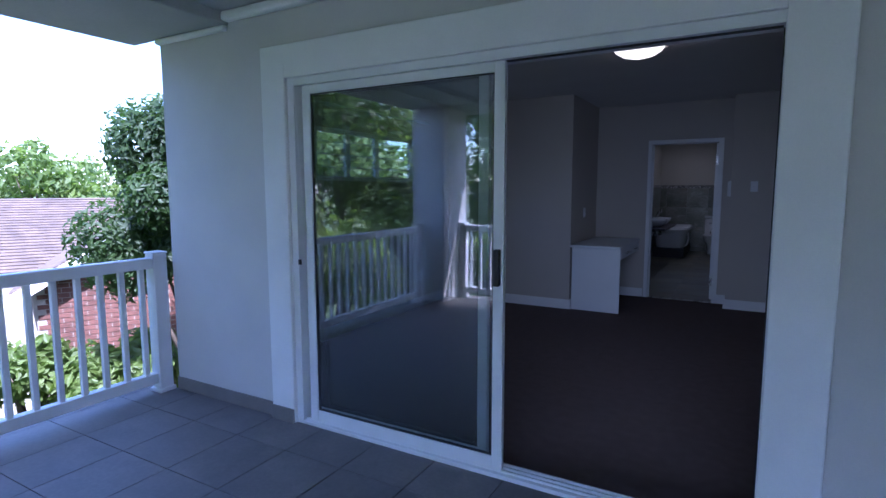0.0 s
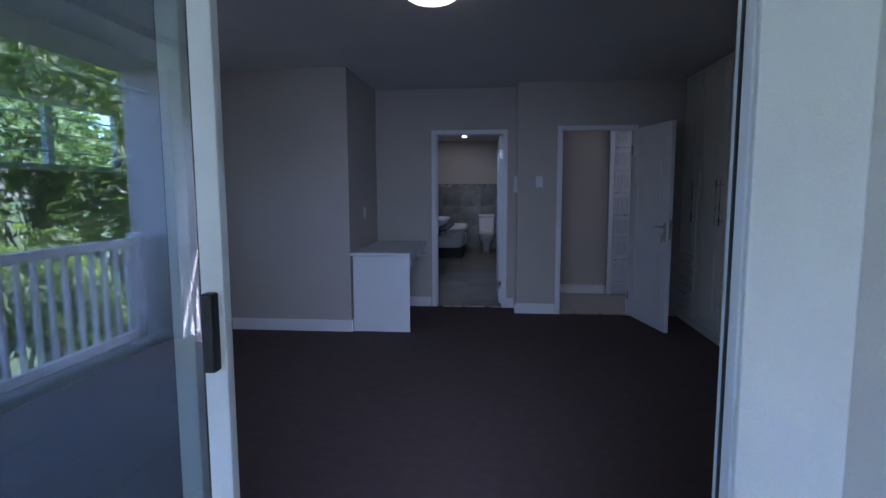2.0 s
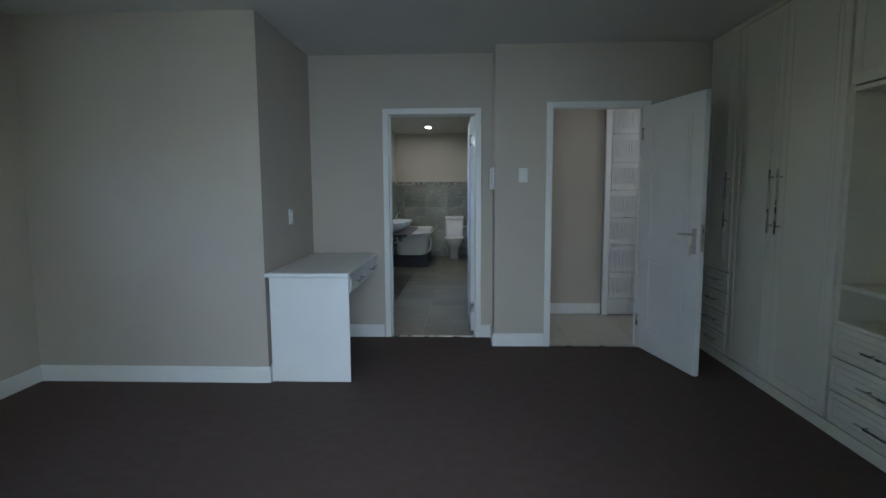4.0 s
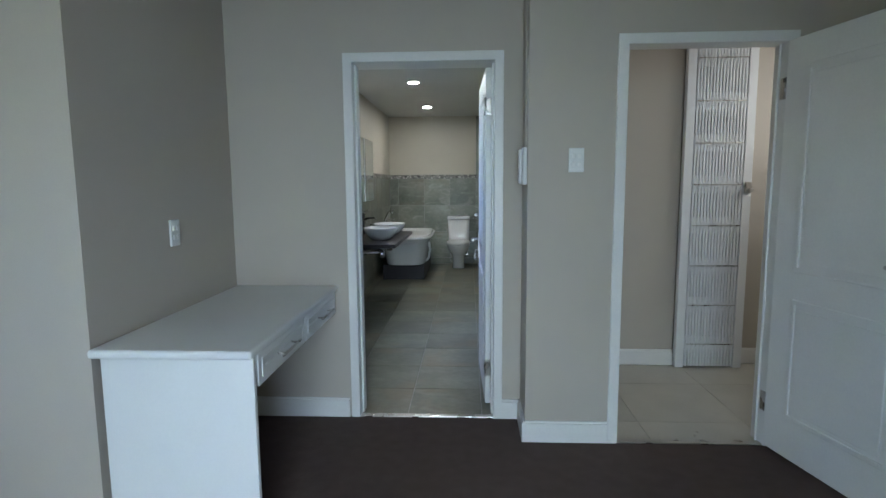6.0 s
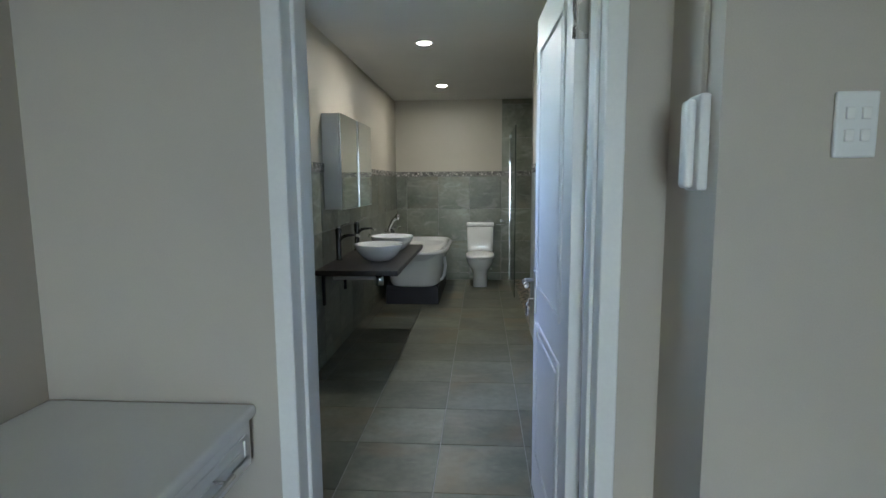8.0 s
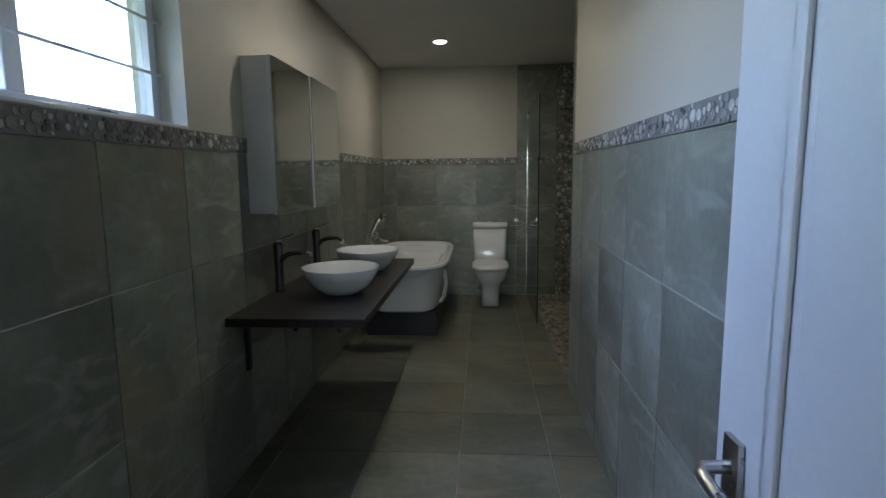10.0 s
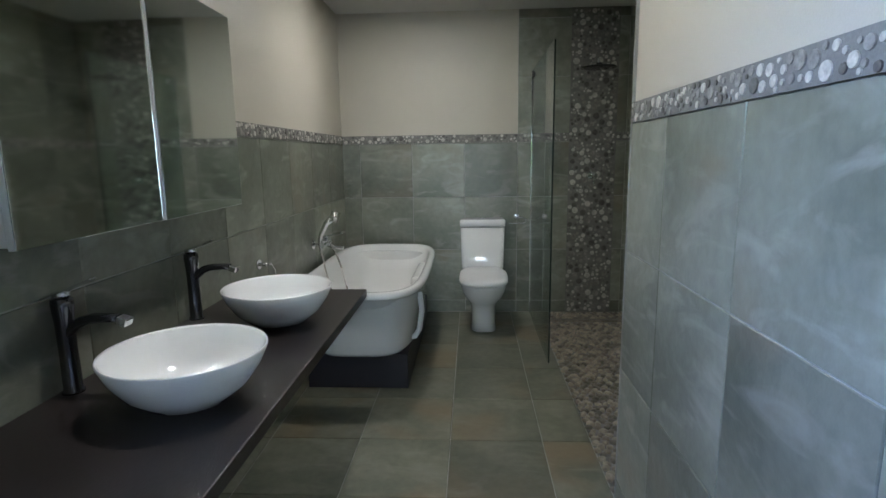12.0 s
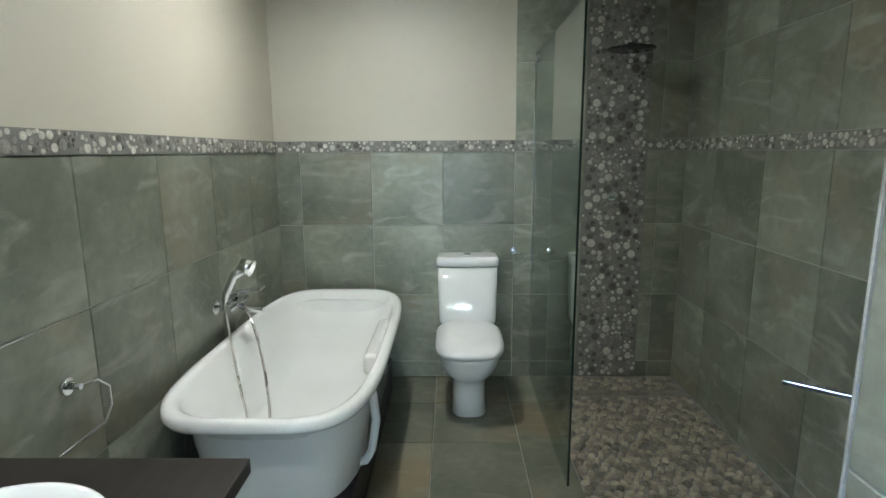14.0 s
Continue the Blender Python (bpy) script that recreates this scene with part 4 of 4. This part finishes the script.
M().lathe([(0.022, 0), (0.022, 0.008), (0, 0.010)], (TX, 13.87, 0.83), 20).ob("flush_button", CHROME, e)
rs = [superellipse(TX, 13.62, 0.0, 0.105, 0.22, 3.2, 40), superellipse(TX, 13.62, 0.10, 0.095, 0.21, 3, 40), superellipse(TX, 13.61, 0.19, 0.10, 0.22, 3, 40), superellipse(TX, 13.585, 0.235, 0.118, 0.25, 2.8, 40), superellipse(TX, 13.56, 0.285, 0.156, 0.285, 2.6, 40), superellipse(TX, 13.55, 0.33, 0.173, 0.30, 2.5, 40), superellipse(TX, 13.545, 0.37, 0.179, 0.305, 2.5, 40), superellipse(TX, 13.545, 0.395, 0.18, 0.307, 2.5, 40)]
M().loft(rs).ob("pan", CERAMIC, e)
rs = [superellipse(TX, 13.52, 0.397, 0.182, 0.29, 3.3, 40), superellipse(TX, 13.52, 0.405, 0.187, 0.295, 3.3, 40), superellipse(TX, 13.52, 0.425, 0.187, 0.295, 3.3, 40), superellipse(TX, 13.52, 0.438, 0.165, 0.272, 3.3, 40), superellipse(TX, 13.52, 0.442, 0.10, 0.2, 2.6, 40)]
M().loft(rs).ob("seat_lid", PLASTIC, e)
M().tube([(TX + 0.10, 13.95, 0.16), (TX + 0.14, 13.94, 0.16)], 0.014, 12).tube([(TX + 0.15, BB - 0.012, 0.17), (TX + 0.15, 13.90, 0.17)], 0.012, 12).tube([(TX + 0.15, 13.91, 0.17), (TX + 0.15, 13.91, 0.30), (TX + 0.12, 13.90, 0.40)], 0.006, 8).ob("stop_valve", CHROME, e)


def ring_holder(name, label, X, w, d):
    """Wall ring of bent rod; local -y out of the wall."""
    e = thing(name, label, "holder", tuple(X.translation))
    M(X).tube([(0, 0, 0), (0, -0.01, 0)], 0.024, 20).tube([(0, -0.01, 0), (0, -0.045, 0)], 0.009, 12).ob("mount", CHROME, e)
    pts = [(0, -0.04, 0.0), (w * 0.6, -0.04, -0.01), (w, -0.04, -d * 0.35), (w, -0.04, -d * 0.75), (w * 0.7, -0.04, -d), (-w * 0.9, -0.04, -d)]
    M(X).tube(pts, 0.005, 8).ob("ring", CHROME, e)


ring_holder("paper_holder", "chrome toilet paper holder on the tiles", Matrix.Translation((-0.272, BB - 0.01, 0.838)), 0.075, 0.055)
ring_holder("towel_ring", "chrome towel ring on the tiled wall", Matrix.Translation((BL + 0.01, 12.01, 0.822)) @ Matrix.Rotation(radians(90), 4, "Z"), 0.12, 0.15)

e = thing("shower_screen", "frameless greenish glass shower screen", "shower screen", (-0.17, 13.3, 0))
g = M().box(-0.158, -0.15, 12.778, BB - 0.011, 0.003, 2.02).ob("pane", SHGLASS, e)
g.visible_shadow = False
M().box(-0.1585, -0.1495, 12.774, 12.7775, 0.003, 2.02).ob("edge", EDGE, e, label="dark green polished glass edge")
M().box(-0.161, -0.147, BB - 0.019, BB - 0.011, 0.01, 2.015).ob("wall_channel", CHROME, e)
M().box(-0.17, -0.138, 13.86, 13.9, 1.955, 1.995).ob("clamp", CHROME, e, bevel=0.003)
e = thing("rain_shower", "round chrome rain shower head on a wall arm", "shower head", (0.31, BB, 2.03))
M().tube([(0.30, BB - 0.008, 2.04), (0.30, BB - 0.016, 2.04)], 0.03, 20).tube([(0.30, BB - 0.01, 2.04), (0.30, BB - 0.14, 2.075), (0.31, BB - 0.26, 2.05), (0.31, BB - 0.29, 2.012)], 0.011, 12).ob("arm", CHROME, e)
M().lathe([(0.0, 0.035), (0.02, 0.032), (0.03, 0.012), (0.125, 0.004), (0.128, -0.002), (0.12, -0.006), (0.0, -0.006)], (0.31, BB - 0.29, 1.99), 40).ob("rose", DARKCHROME, e)
e = thing("shower_mixer", "round chrome shower mixer with a lever", "shower mixer", (0.354, BB, 1.17))
X = Matrix.Translation((0.354, BB - 0.008, 1.17)) @ Matrix.Rotation(radians(90), 4, "X")
M(X).lathe([(0.066, 0), (0.066, 0.006), (0.03, 0.012), (0.028, 0.045), (0.0, 0.05)], (0, 0, 0), 32).ob("plate", CHROME, e)
M().tube([(0.354, BB - 0.05, 1.165), (0.35, BB - 0.07, 1.10)], 0.008, 10).ob("lever", CHROME, e)
e = thing("shower_drain", "brown channel drain in the pebble floor", "drain", (0.4, 13.73, 0))
M().box(-0.06, 0.675, 13.685, 13.73, -0.028, 0.010).ob("grate", PEB_B, e, bevel=0.002)
e = thing("towel_bar", "flat polished chrome bar beside the shower", "towel bar", (0.3, BE, 0.97))
a, b = Vector((-0.02, 11.62, 1.012)), Vector((0.305, BE + 0.012, 1.012))
d = (b - a).normalized()
sd = d.cross(Vector((0, 0, 1))).normalized() * 0.012
up = Vector((0, 0, 0.005))
M().loft([[p + sd + up, p - sd + up, p - sd - up, p + sd - up] for p in (a, b)], smooth=False).ob("bar", CHROME, e, bevel=0.0015)
M().tube([(0.305, BE + 0.001, 1.012), (0.305, BE + 0.02, 1.012)], 0.022, 20).ob("mount", CHROME, e)

# downlights
for i, y in enumerate((10.92, 12.86)):
    e = thing("downlight", "lit round recessed ceiling downlight", "downlight", (-1.01, y, HB), "bathroom downlights")
    M().lathe([(0.0, -0.0005), (0.052, -0.001), (0.053, -0.007), (0.066, -0.006), (0.07, -0.0005)], (-1.01, y, HB), 40).ob("trim_ring", WHITE, e)
    M().lathe([(0.0, -0.005), (0.05, -0.005), (0.051, -0.002)], (-1.01, y, HB), 40).ob("diffuser", DOWN, e)
    lamp("downlight_beam", "AREA", DOWNLIGHT, look((-1.01, y, HB - 0.012), (-1.01, y + 0.001, 0)), (1.0, 0.91, 0.74), size=0.1, spread=140)

# ---- outdoors ----
structure(M().box(-400, 400, -400, 400, -3.1, -3.0).ob("ground", GRASS), "green lawn and garden ground", "ground")


def crown(centres, n, size, rng):
    m = M()
    vs, fs = [], []
    for _ in range(n):
        c, r = rng.choice(centres)
        d = Vector((rng.gauss(0, 1), rng.gauss(0, 1), rng.gauss(0, 1))).normalized() * (r * rng.uniform(0.35, 1.0) ** 0.5)
        p = Vector(c) + d
        nrm = (d.normalized() + Vector((rng.uniform(-1, 1), rng.uniform(-1, 1), rng.uniform(-0.3, 1)))).normalized()
        a = nrm.orthogonal().normalized()
        a = Matrix.Rotation(rng.uniform(0, 6.28), 3, nrm) @ a
        b = nrm.cross(a)
        s = size * rng.uniform(0.6, 1.3)
        k = len(vs)
        vs += [tuple(p - a * s), tuple(p + b * s * 0.42 + nrm * s * 0.1), tuple(p + a * s), tuple(p - b * s * 0.42 + nrm * s * 0.1)]
        fs.append((k, k + 1, k + 2, k + 3))
    m.v, m.f, m.sm = vs, fs, [False] * len(fs)
    return m


def leaf_mesh(m, name, material):
    me = bpy.data.meshes.new(name)
    me.from_pydata(m.v, [], m.f)
    me.materials.append(material)
    return me


def tree(name, label, x, y, z0, h, r, n, size, material, seed, bush=False):
    rng = random.Random(seed)
    e = thing(name, label, "bush" if bush else "tree", (x, y, z0))
    zc = z0 + h - r * 0.9
    cs = []
    k = M()
    if not bush:
        k.tube([(x, y, z0), (x + 0.05, y, z0 + h * 0.3), (x, y + 0.1, zc)], 0.1, 8, rs=[0.05 * h * 0.5, 0.035 * h * 0.5, 0.02 * h * 0.5])
    for i in range(16 if not bush else 9):
        a, el = rng.uniform(0, 6.28), rng.uniform(-0.7, 1.3)
        d = r * rng.uniform(0.45, 0.85)
        c = (x + math.cos(a) * math.cos(el) * d, y + math.sin(a) * math.cos(el) * d, zc + math.sin(el) * d * (1.05 if not bush else 0.6))
        cs.append((c, r * rng.uniform(0.28, 0.5)))
        k.tube([(x, y, z0 + h * 0.25), ((x + c[0]) / 2, (y + c[1]) / 2, (z0 + h * 0.3 + c[2]) / 2), c], 0.03, 5, rs=[0.05, 0.03, 0.008])
    cs.append(((x, y, zc), r * 0.55))
    k.ob("trunk", BARK, e)
    o = new("foliage", leaf_mesh(crown(cs, n, size, rng), "foliage", material))
    o.parent, o.matrix_parent_inverse = e, e.matrix_basis.inverted()
    tagged(o, kind="stuff")
    return e


tree("tree", "dense dark green broadleaf tree beside the house", -6.75, 5.2, -3, 5.35, 1.4, 28000, 0.052, LEAF, 3)
tree("tree", "light green garden tree outside the window", -7.2, 8.6, -3, 5.9, 1.6, 7000, 0.11, LEAF4, 4)
tree("tree", "light green garden tree outside the window", -10.5, 11.8, -3, 5.6, 2.0, 5000, 0.13, LEAF4, 14)
for i, (x, y, h, r) in enumerate(((-28, 12.5, 6.3, 2.6), (-33, 17, 6.0, 3.0), (-26, 7.5, 4.9, 2.4), (-34, 10, 6.0, 3.0))):
    tree("tree", "distant sunlit green tree beyond the roof", x, y, -3, h, r, 3500, 0.2, LEAF2 if i != 2 else LEAF3, 20 + i)
for i, (x, y, h, r) in enumerate(((-9.5, -1.2, 7.2, 2.9), (-8.6, -5.2, 8.0, 3.2), (-5.0, -8.0, 8.0, 3.4), (0.5, -9.5, 8.0, 3.4), (6.0, -8.5, 7.5, 3.4))):
    tree("tree", "tall dense green tree screening the garden", x, y, -3, h, r, 22000, 0.1, LEAF2, 40 + i)
for i, (x, y, h, r) in enumerate(((-8.3, 3.6, 2.6, 0.75), (-8.1, 4.3, 2.3, 0.7), (-7.7, 4.9, 2.5, 0.7), (-7.3, 5.5, 2.2, 0.7), (-6.4, 2.9, 1.9, 0.7), (-6.2, 3.4, 1.6, 0.65), (-5.8, 3.9, 1.9, 0.65), (-5.5, 4.4, 1.6, 0.65), (-7.2, 4.0, 2.0, 0.7), (-8.6, 3.0, 2.4, 0.75))):
    tree("bush", "sunlit leafy garden bush below the veranda", x, y, -3, h, r, 2200, 0.085, LEAF2, 60 + i, True)

for i, (x, y) in enumerate(((-6.9, 0.9), (-7.1, -0.9), (-6.9, -2.7), (-6.6, -4.3), (-4.6, -4.6), (-2.7, -4.4), (-0.8, -4.7))):
    tree("hedge", "dense green garden hedge outside the veranda", x, y, -3, 3.7 + 0.25 * (i % 3), 1.35, 6500, 0.10, LEAF if i % 2 else LEAF2, 80 + i, True)

# neighbour's house
hs = thing("house", "neighbouring brick house with terracotta roofs and white gable", "house", (-12, 5, -3))
X = Matrix.Translation((-12.45, 8.6, -2.45)) @ Matrix.Rotation(radians(242), 4, "Z")
# local: x along the ridge of the main roof, -y away from the viewer's side, gable wing towards +y


def slope(m, a, b, c, d, rows):
    """Overlapping tile courses on the quad a b (eave) c d (ridge)."""
    a, b, c, d = (Vector(p) for p in (a, b, c, d))
    nrm = (b - a).cross(d - a).normalized()
    if nrm.z < 0:
        nrm = -nrm
    for i in range(rows):
        t0, t1 = i / rows, (i + 1.15) / rows
        p0, p1, q0, q1 = a.lerp(d, t0), b.lerp(c, t0), a.lerp(d, min(1, t1)), b.lerp(c, min(1, t1))
        l, r_ = nrm * 0.035, nrm * 0.01
        m.add([p0, p1, p1 + l, p0 + l, q0, q1, q1 + r_, q0 + r_], [(0, 1, 2, 3), (3, 2, 6, 7), (0, 3, 7, 4), (1, 5, 6, 2)])


m = M(X)
slope(m, (-5, 2.0, 2.3), (5, 2.0, 2.3), (5, -1.2, 3.68), (-5, -1.2, 3.68), 26)
slope(m, (-5, -4.4, 2.3), (5, -4.4, 2.3), (5, -1.2, 3.68), (-5, -1.2, 3.68), 18)
m.ob("roof", ROOF, hs, label="sunlit terracotta tiled main roof")
GX = 0.6
m = M(X)
slope(m, (GX - 2.2, 1.0, 2.2), (GX - 2.2, 4.0, 2.2), (GX, 4.0, 3.55), (GX, 1.0, 3.55), 18)
slope(m, (GX + 2.2, 1.0, 2.2), (GX + 2.2, 4.0, 2.2), (GX, 4.0, 3.55), (GX, 1.0, 3.55), 18)
m.ob("wing_roof", ROOF, hs)
m = M(X).box(-4.8, 4.8, -4.2, 1.8, -0.56, 2.34).box(GX - 1.9, GX + 1.9, 1.8, 3.7, -0.56, 2.3)
m.add([(GX - 1.9, 3.7, 2.3), (GX + 1.9, 3.7, 2.3), (GX, 3.7, 3.47), (GX - 1.9, 3.6, 2.3), (GX + 1.9, 3.6, 2.3), (GX, 3.6, 3.47)], [(0, 1, 2), (3, 5, 4), (0, 2, 5, 3), (1, 4, 5, 2)])
m.ob("wall", MORTAR, hs)
m = M(X)
for s in (-1, 1):
    a, b = Vector((GX + s * 2.35, 4.0, 2.10)), Vector((GX, 4.0, 3.56))
    m.add([a, b, b + Vector((0, 0, -0.2)), a + Vector((0, 0, -0.2)), a + Vector((0, 0.03, 0)), b + Vector((0, 0.03, 0)), b + Vector((0, 0.03, -0.2)), a + Vector((0, 0.03, -0.2))], [(0, 1, 2, 3), (4, 7, 6, 5), (0, 4, 5, 1), (3, 2, 6, 7)])
m.ob("bargeboard", WHITE, hs, label="white painted bargeboard")
m = M(X)
rng = random.Random(9)
for j in range(38):
    z = 0.1 + j * 0.088
    half = 1.9 if z < 2.3 else 1.9 * (3.45 - z) / 1.17
    x = GX - half + (0.12 if j % 2 else 0)
    while x < GX + half - 0.2:
        m.box(x, x + 0.225, 3.7, 3.712, z, z + 0.075)
        x += 0.237
tagged(m.ob("brickwork", BRICK, hs), kind="stuff")
M(X).box(GX - 0.9, GX - 0.65, 3.9, 4.1, 1.35, 1.65).ob("meter_box", WHITE, hs, bevel=0.03)
# low roof seen from the bathroom window
s = thing("outbuilding", "pale low outbuilding with a ribbed sheet roof", "outbuilding", (-6.5, 10.5, -3))
k = M().box(-7.5, -5.2, 8.2, 16, -3, 1.38)
k.ob("wall", ZINC, s)
k = M()
k.box(-7.7, -5.0, 8.0, 16.2, 1.38, 1.44)
for i in range(40):
    k.box(-7.7, -5.0, 8.05 + i * 0.2, 8.09 + i * 0.2, 1.44, 1.47)
k.ob("roof", ZINC, s)

# ---- tiles, mosaic, pebbles ----


def tile_mesh(w, h, d, g=0.0035):
    """A thin tile with a small chamfer, lying in x and z, proud towards -y."""
    m = M()
    a, c = w / 2 - g / 2, h / 2 - g / 2
    e_ = 0.002
    m.loft([[(-a, 0, -c), (a, 0, -c), (a, 0, c), (-a, 0, c)], [(-a, -d + e_, -c), (a, -d + e_, -c), (a, -d + e_, c), (-a, -d + e_, c)], [(-a + e_, -d, -c + e_), (a - e_, -d, -c + e_), (a - e_, -d, c - e_), (-a + e_, -d, c - e_)]], False, True, False)
    return m


tile_cache = {}


def lay(parent, X, w, h, material, d=0.004):
    key = (round(w, 3), round(h, 3), material.name)
    if key not in tile_cache:
        tile_cache[key] = tile_mesh(w, h, d).mesh("tile", material)
    o = new("tile", tile_cache[key])
    o.parent = parent
    o.matrix_basis = X
    return o


def cells(a, b, start, pitch):
    """Cuts of the stretch a to b by joints at start + k * pitch."""
    ks = [a] + [start + k * pitch for k in range(-60, 60) if a + 0.03 < start + k * pitch < b - 0.03] + [b]
    return list(zip(ks[:-1], ks[1:]))


ROWS_Z = [(0.0, 0.105), (0.105, 0.555), (0.555, 1.005), (1.005, ZB0)]
HIGH_Z = [(ZB1, 1.97), (1.97, 2.42), (2.42, HB)]
RZ = Matrix.Rotation
for z0, z1 in ROWS_Z:
    for a, b in cells(BL, BS, -0.27, T):
        lay(WB, Matrix.Translation(((a + b) / 2, BB - 0.004, (z0 + z1) / 2)), b - a, z1 - z0, TILE)
    for a, b in cells(BY, BB - 0.011, 12.60, 0.447):
        lay(WL, Matrix.Translation((BL + 0.004, (a + b) / 2, (z0 + z1) / 2)) @ RZ(radians(90), 4, "Z"), b - a, z1 - z0, TILE)
    for a, b in cells(BY, BE, 11.0, 0.447):
        lay(WR, Matrix.Translation((BR - 0.004, (a + b) / 2, (z0 + z1) / 2)) @ RZ(radians(-90), 4, "Z"), b - a, z1 - z0, TILE)
for z0, z1 in ROWS_Z + HIGH_Z:
    for a, b in cells(BE, BB - 0.011, 13.13, 0.447):
        lay(WS, Matrix.Translation((BS, (a + b) / 2, (z0 + z1) / 2)) @ RZ(radians(-90), 4, "Z"), b - a, z1 - z0, TILE)
    for a, b in cells(BR, BS - 0.01, 0.2, 0.447):
        lay(WT, Matrix.Translation(((a + b) / 2, BE, (z0 + z1) / 2)) @ RZ(math.pi, 4, "Z"), b - a, z1 - z0, TILE)
for z0, z1 in HIGH_Z:
    for a, b in cells(-0.27, BS, -0.27, T):
        lay(WB, Matrix.Translation(((a + b) / 2, BB - 0.004, (z0 + z1) / 2)), b - a, z1 - z0, TILE)


def discs(parent, name, X, w, h, n, rng, mats, r0, r1, proud):
    """Packed flat stone discs on a strip w by h; local -y out of the wall."""
    placed = []
    for _ in range(n):
        r = rng.uniform(r0, r1) if rng.random() < 0.6 else rng.uniform(r0 * 0.5, r0)
        x, z = rng.uniform(-w / 2 + r, w / 2 - r), rng.uniform(-h / 2 + r, h / 2 - r)
        if all((x - p[0]) ** 2 + (z - p[1]) ** 2 > (r + p[2] + 0.001) ** 2 for p in placed if abs(p[0] - x) < 0.06 and abs(p[1] - z) < 0.06):
            placed.append((x, z, r))
    parts = [M(X) for _ in mats]
    for x, z, r in placed:
        k = 14
        ring = lambda q, y: [(x + q * math.cos(2 * math.pi * j / k), y, z + q * math.sin(2 * math.pi * j / k)) for j in range(k)]
        parts[rng.randrange(len(mats))].loft([ring(r, 0), ring(r, -proud + 0.001), ring(r * 0.93, -proud)], False, True, False)
    for p, mt in zip(parts, mats):
        if p.v:
            tagged(p.ob(name, mt, parent), kind="stuff")


rng = random.Random(5)
zc, bh = (ZB0 + ZB1) / 2, ZB1 - ZB0
DM = [DISC_A, DISC_A, DISC_B, DISC_B, DISC_C]


def band(parent, X, L):
    M(X).box(-L / 2, L / 2, -0.008, 0, -bh / 2, bh / 2).ob("band_bed", MOSBACK, parent)
    discs(parent, "mosaic_disc", X @ Matrix.Translation((0, -0.008, 0)), L, bh, int(L * 1100), rng, DM, 0.010, 0.0185, 0.003)


band(WB, Matrix.Translation(((BL + BS) / 2, BB - 0.0045, zc)), BS - BL)
band(WL, Matrix.Translation((BL + 0.0045, (BY + BB) / 2, zc)) @ RZ(radians(90), 4, "Z"), BB - BY - 0.03)
band(WR, Matrix.Translation((BR - 0.0045, (BY + BE) / 2, zc)) @ RZ(radians(-90), 4, "Z"), BE - BY - 0.005)
band(WS, Matrix.Translation((BS - 0.0005, (BE + BB) / 2, zc)) @ RZ(radians(-90), 4, "Z"), BB - BE - 0.03)
X = Matrix.Translation((0.338, BB - 0.0125, HB / 2))
M(X).box(-0.19, 0.19, -0.004, 0, -HB / 2 + 0.002, HB / 2 - 0.002).ob("mosaic_bed", MOSBACK, WB)
discs(WB, "mosaic_disc", X @ Matrix.Translation((0, -0.004, 0)), 0.38, HB - 0.01, 5600, rng, DM, 0.013, 0.026, 0.003)

FB = bpy.data.objects["floor_bath"]
for a, b in cells(BL, BR + 0.0, -0.76, T):
    for j, (c, d) in enumerate(cells(BY - 0.155, BB, 11.80, 0.447)):
        lay(FB, Matrix.Translation(((a + b) / 2, (c + d) / 2, -0.0055)) @ RZ(radians(-90), 4, "X"), b - a, d - c, FTILE)
FP = bpy.data.objects["floor_passage"]
for a, b in cells(XS + 0.12, XR, 1.17, 0.6):
    for c, d in cells(YP + 0.03, 9.25, 8.36, 0.6):
        lay(FP, Matrix.Translation(((a + b) / 2, (c + d) / 2, -0.006)) @ RZ(radians(-90), 4, "X"), b - a, d - c, HALLTILE)
FV = bpy.data.objects["floor_veranda"]
for a, b in cells(VX0, 4.5, -2.885, 0.395):
    for c, d in cells(VY0, YV, 1.86, 0.447):
        lay(FV, Matrix.Translation(((a + b) / 2, (c + d) / 2, -0.013)) @ RZ(radians(-90), 4, "X"), b - a, d - c, VTILE, 0.0125)

# pebble floor of the shower
rng = random.Random(8)
pa, pb = M(), M()
y = BE + 0.02
row = 0
while y < BB - 0.02:
    x = BR + 0.015 + (0.018 if row % 2 else 0)
    while x < BS - 0.02:
        if not 13.66 < y < 13.755:
            rx, ry, a = rng.uniform(0.016, 0.027), rng.uniform(0.013, 0.020), rng.uniform(0, 3.14)
            px, py, h = x + rng.uniform(-0.006, 0.006), y + rng.uniform(-0.006, 0.006), rng.uniform(0.006, 0.013)
            ca, sa = math.cos(a), math.sin(a)
            ring = lambda q, z: [(px + ca * rx * q * math.cos(t) - sa * ry * q * math.sin(t), py + sa * rx * q * math.cos(t) + ca * ry * q * math.sin(t), z) for t in (2 * math.pi * j / 9 for j in range(9))]
            (pa if rng.random() < 0.6 else pb).loft([ring(1, -0.012), ring(0.96, h * 0.3), ring(0.7, h * 0.85), ring(0.3, h)], False, True)
        x += 0.045
    y += 0.036
    row += 1
M().box(BR + 0.003, BS, BE, BB - 0.012, -0.03, -0.006).ob("pebble_bed", MOSBACK, FB)
tagged(pa.ob("pebble", PEB_A, FB), kind="stuff")
tagged(pb.ob("pebble", PEB_B, FB), kind="stuff")
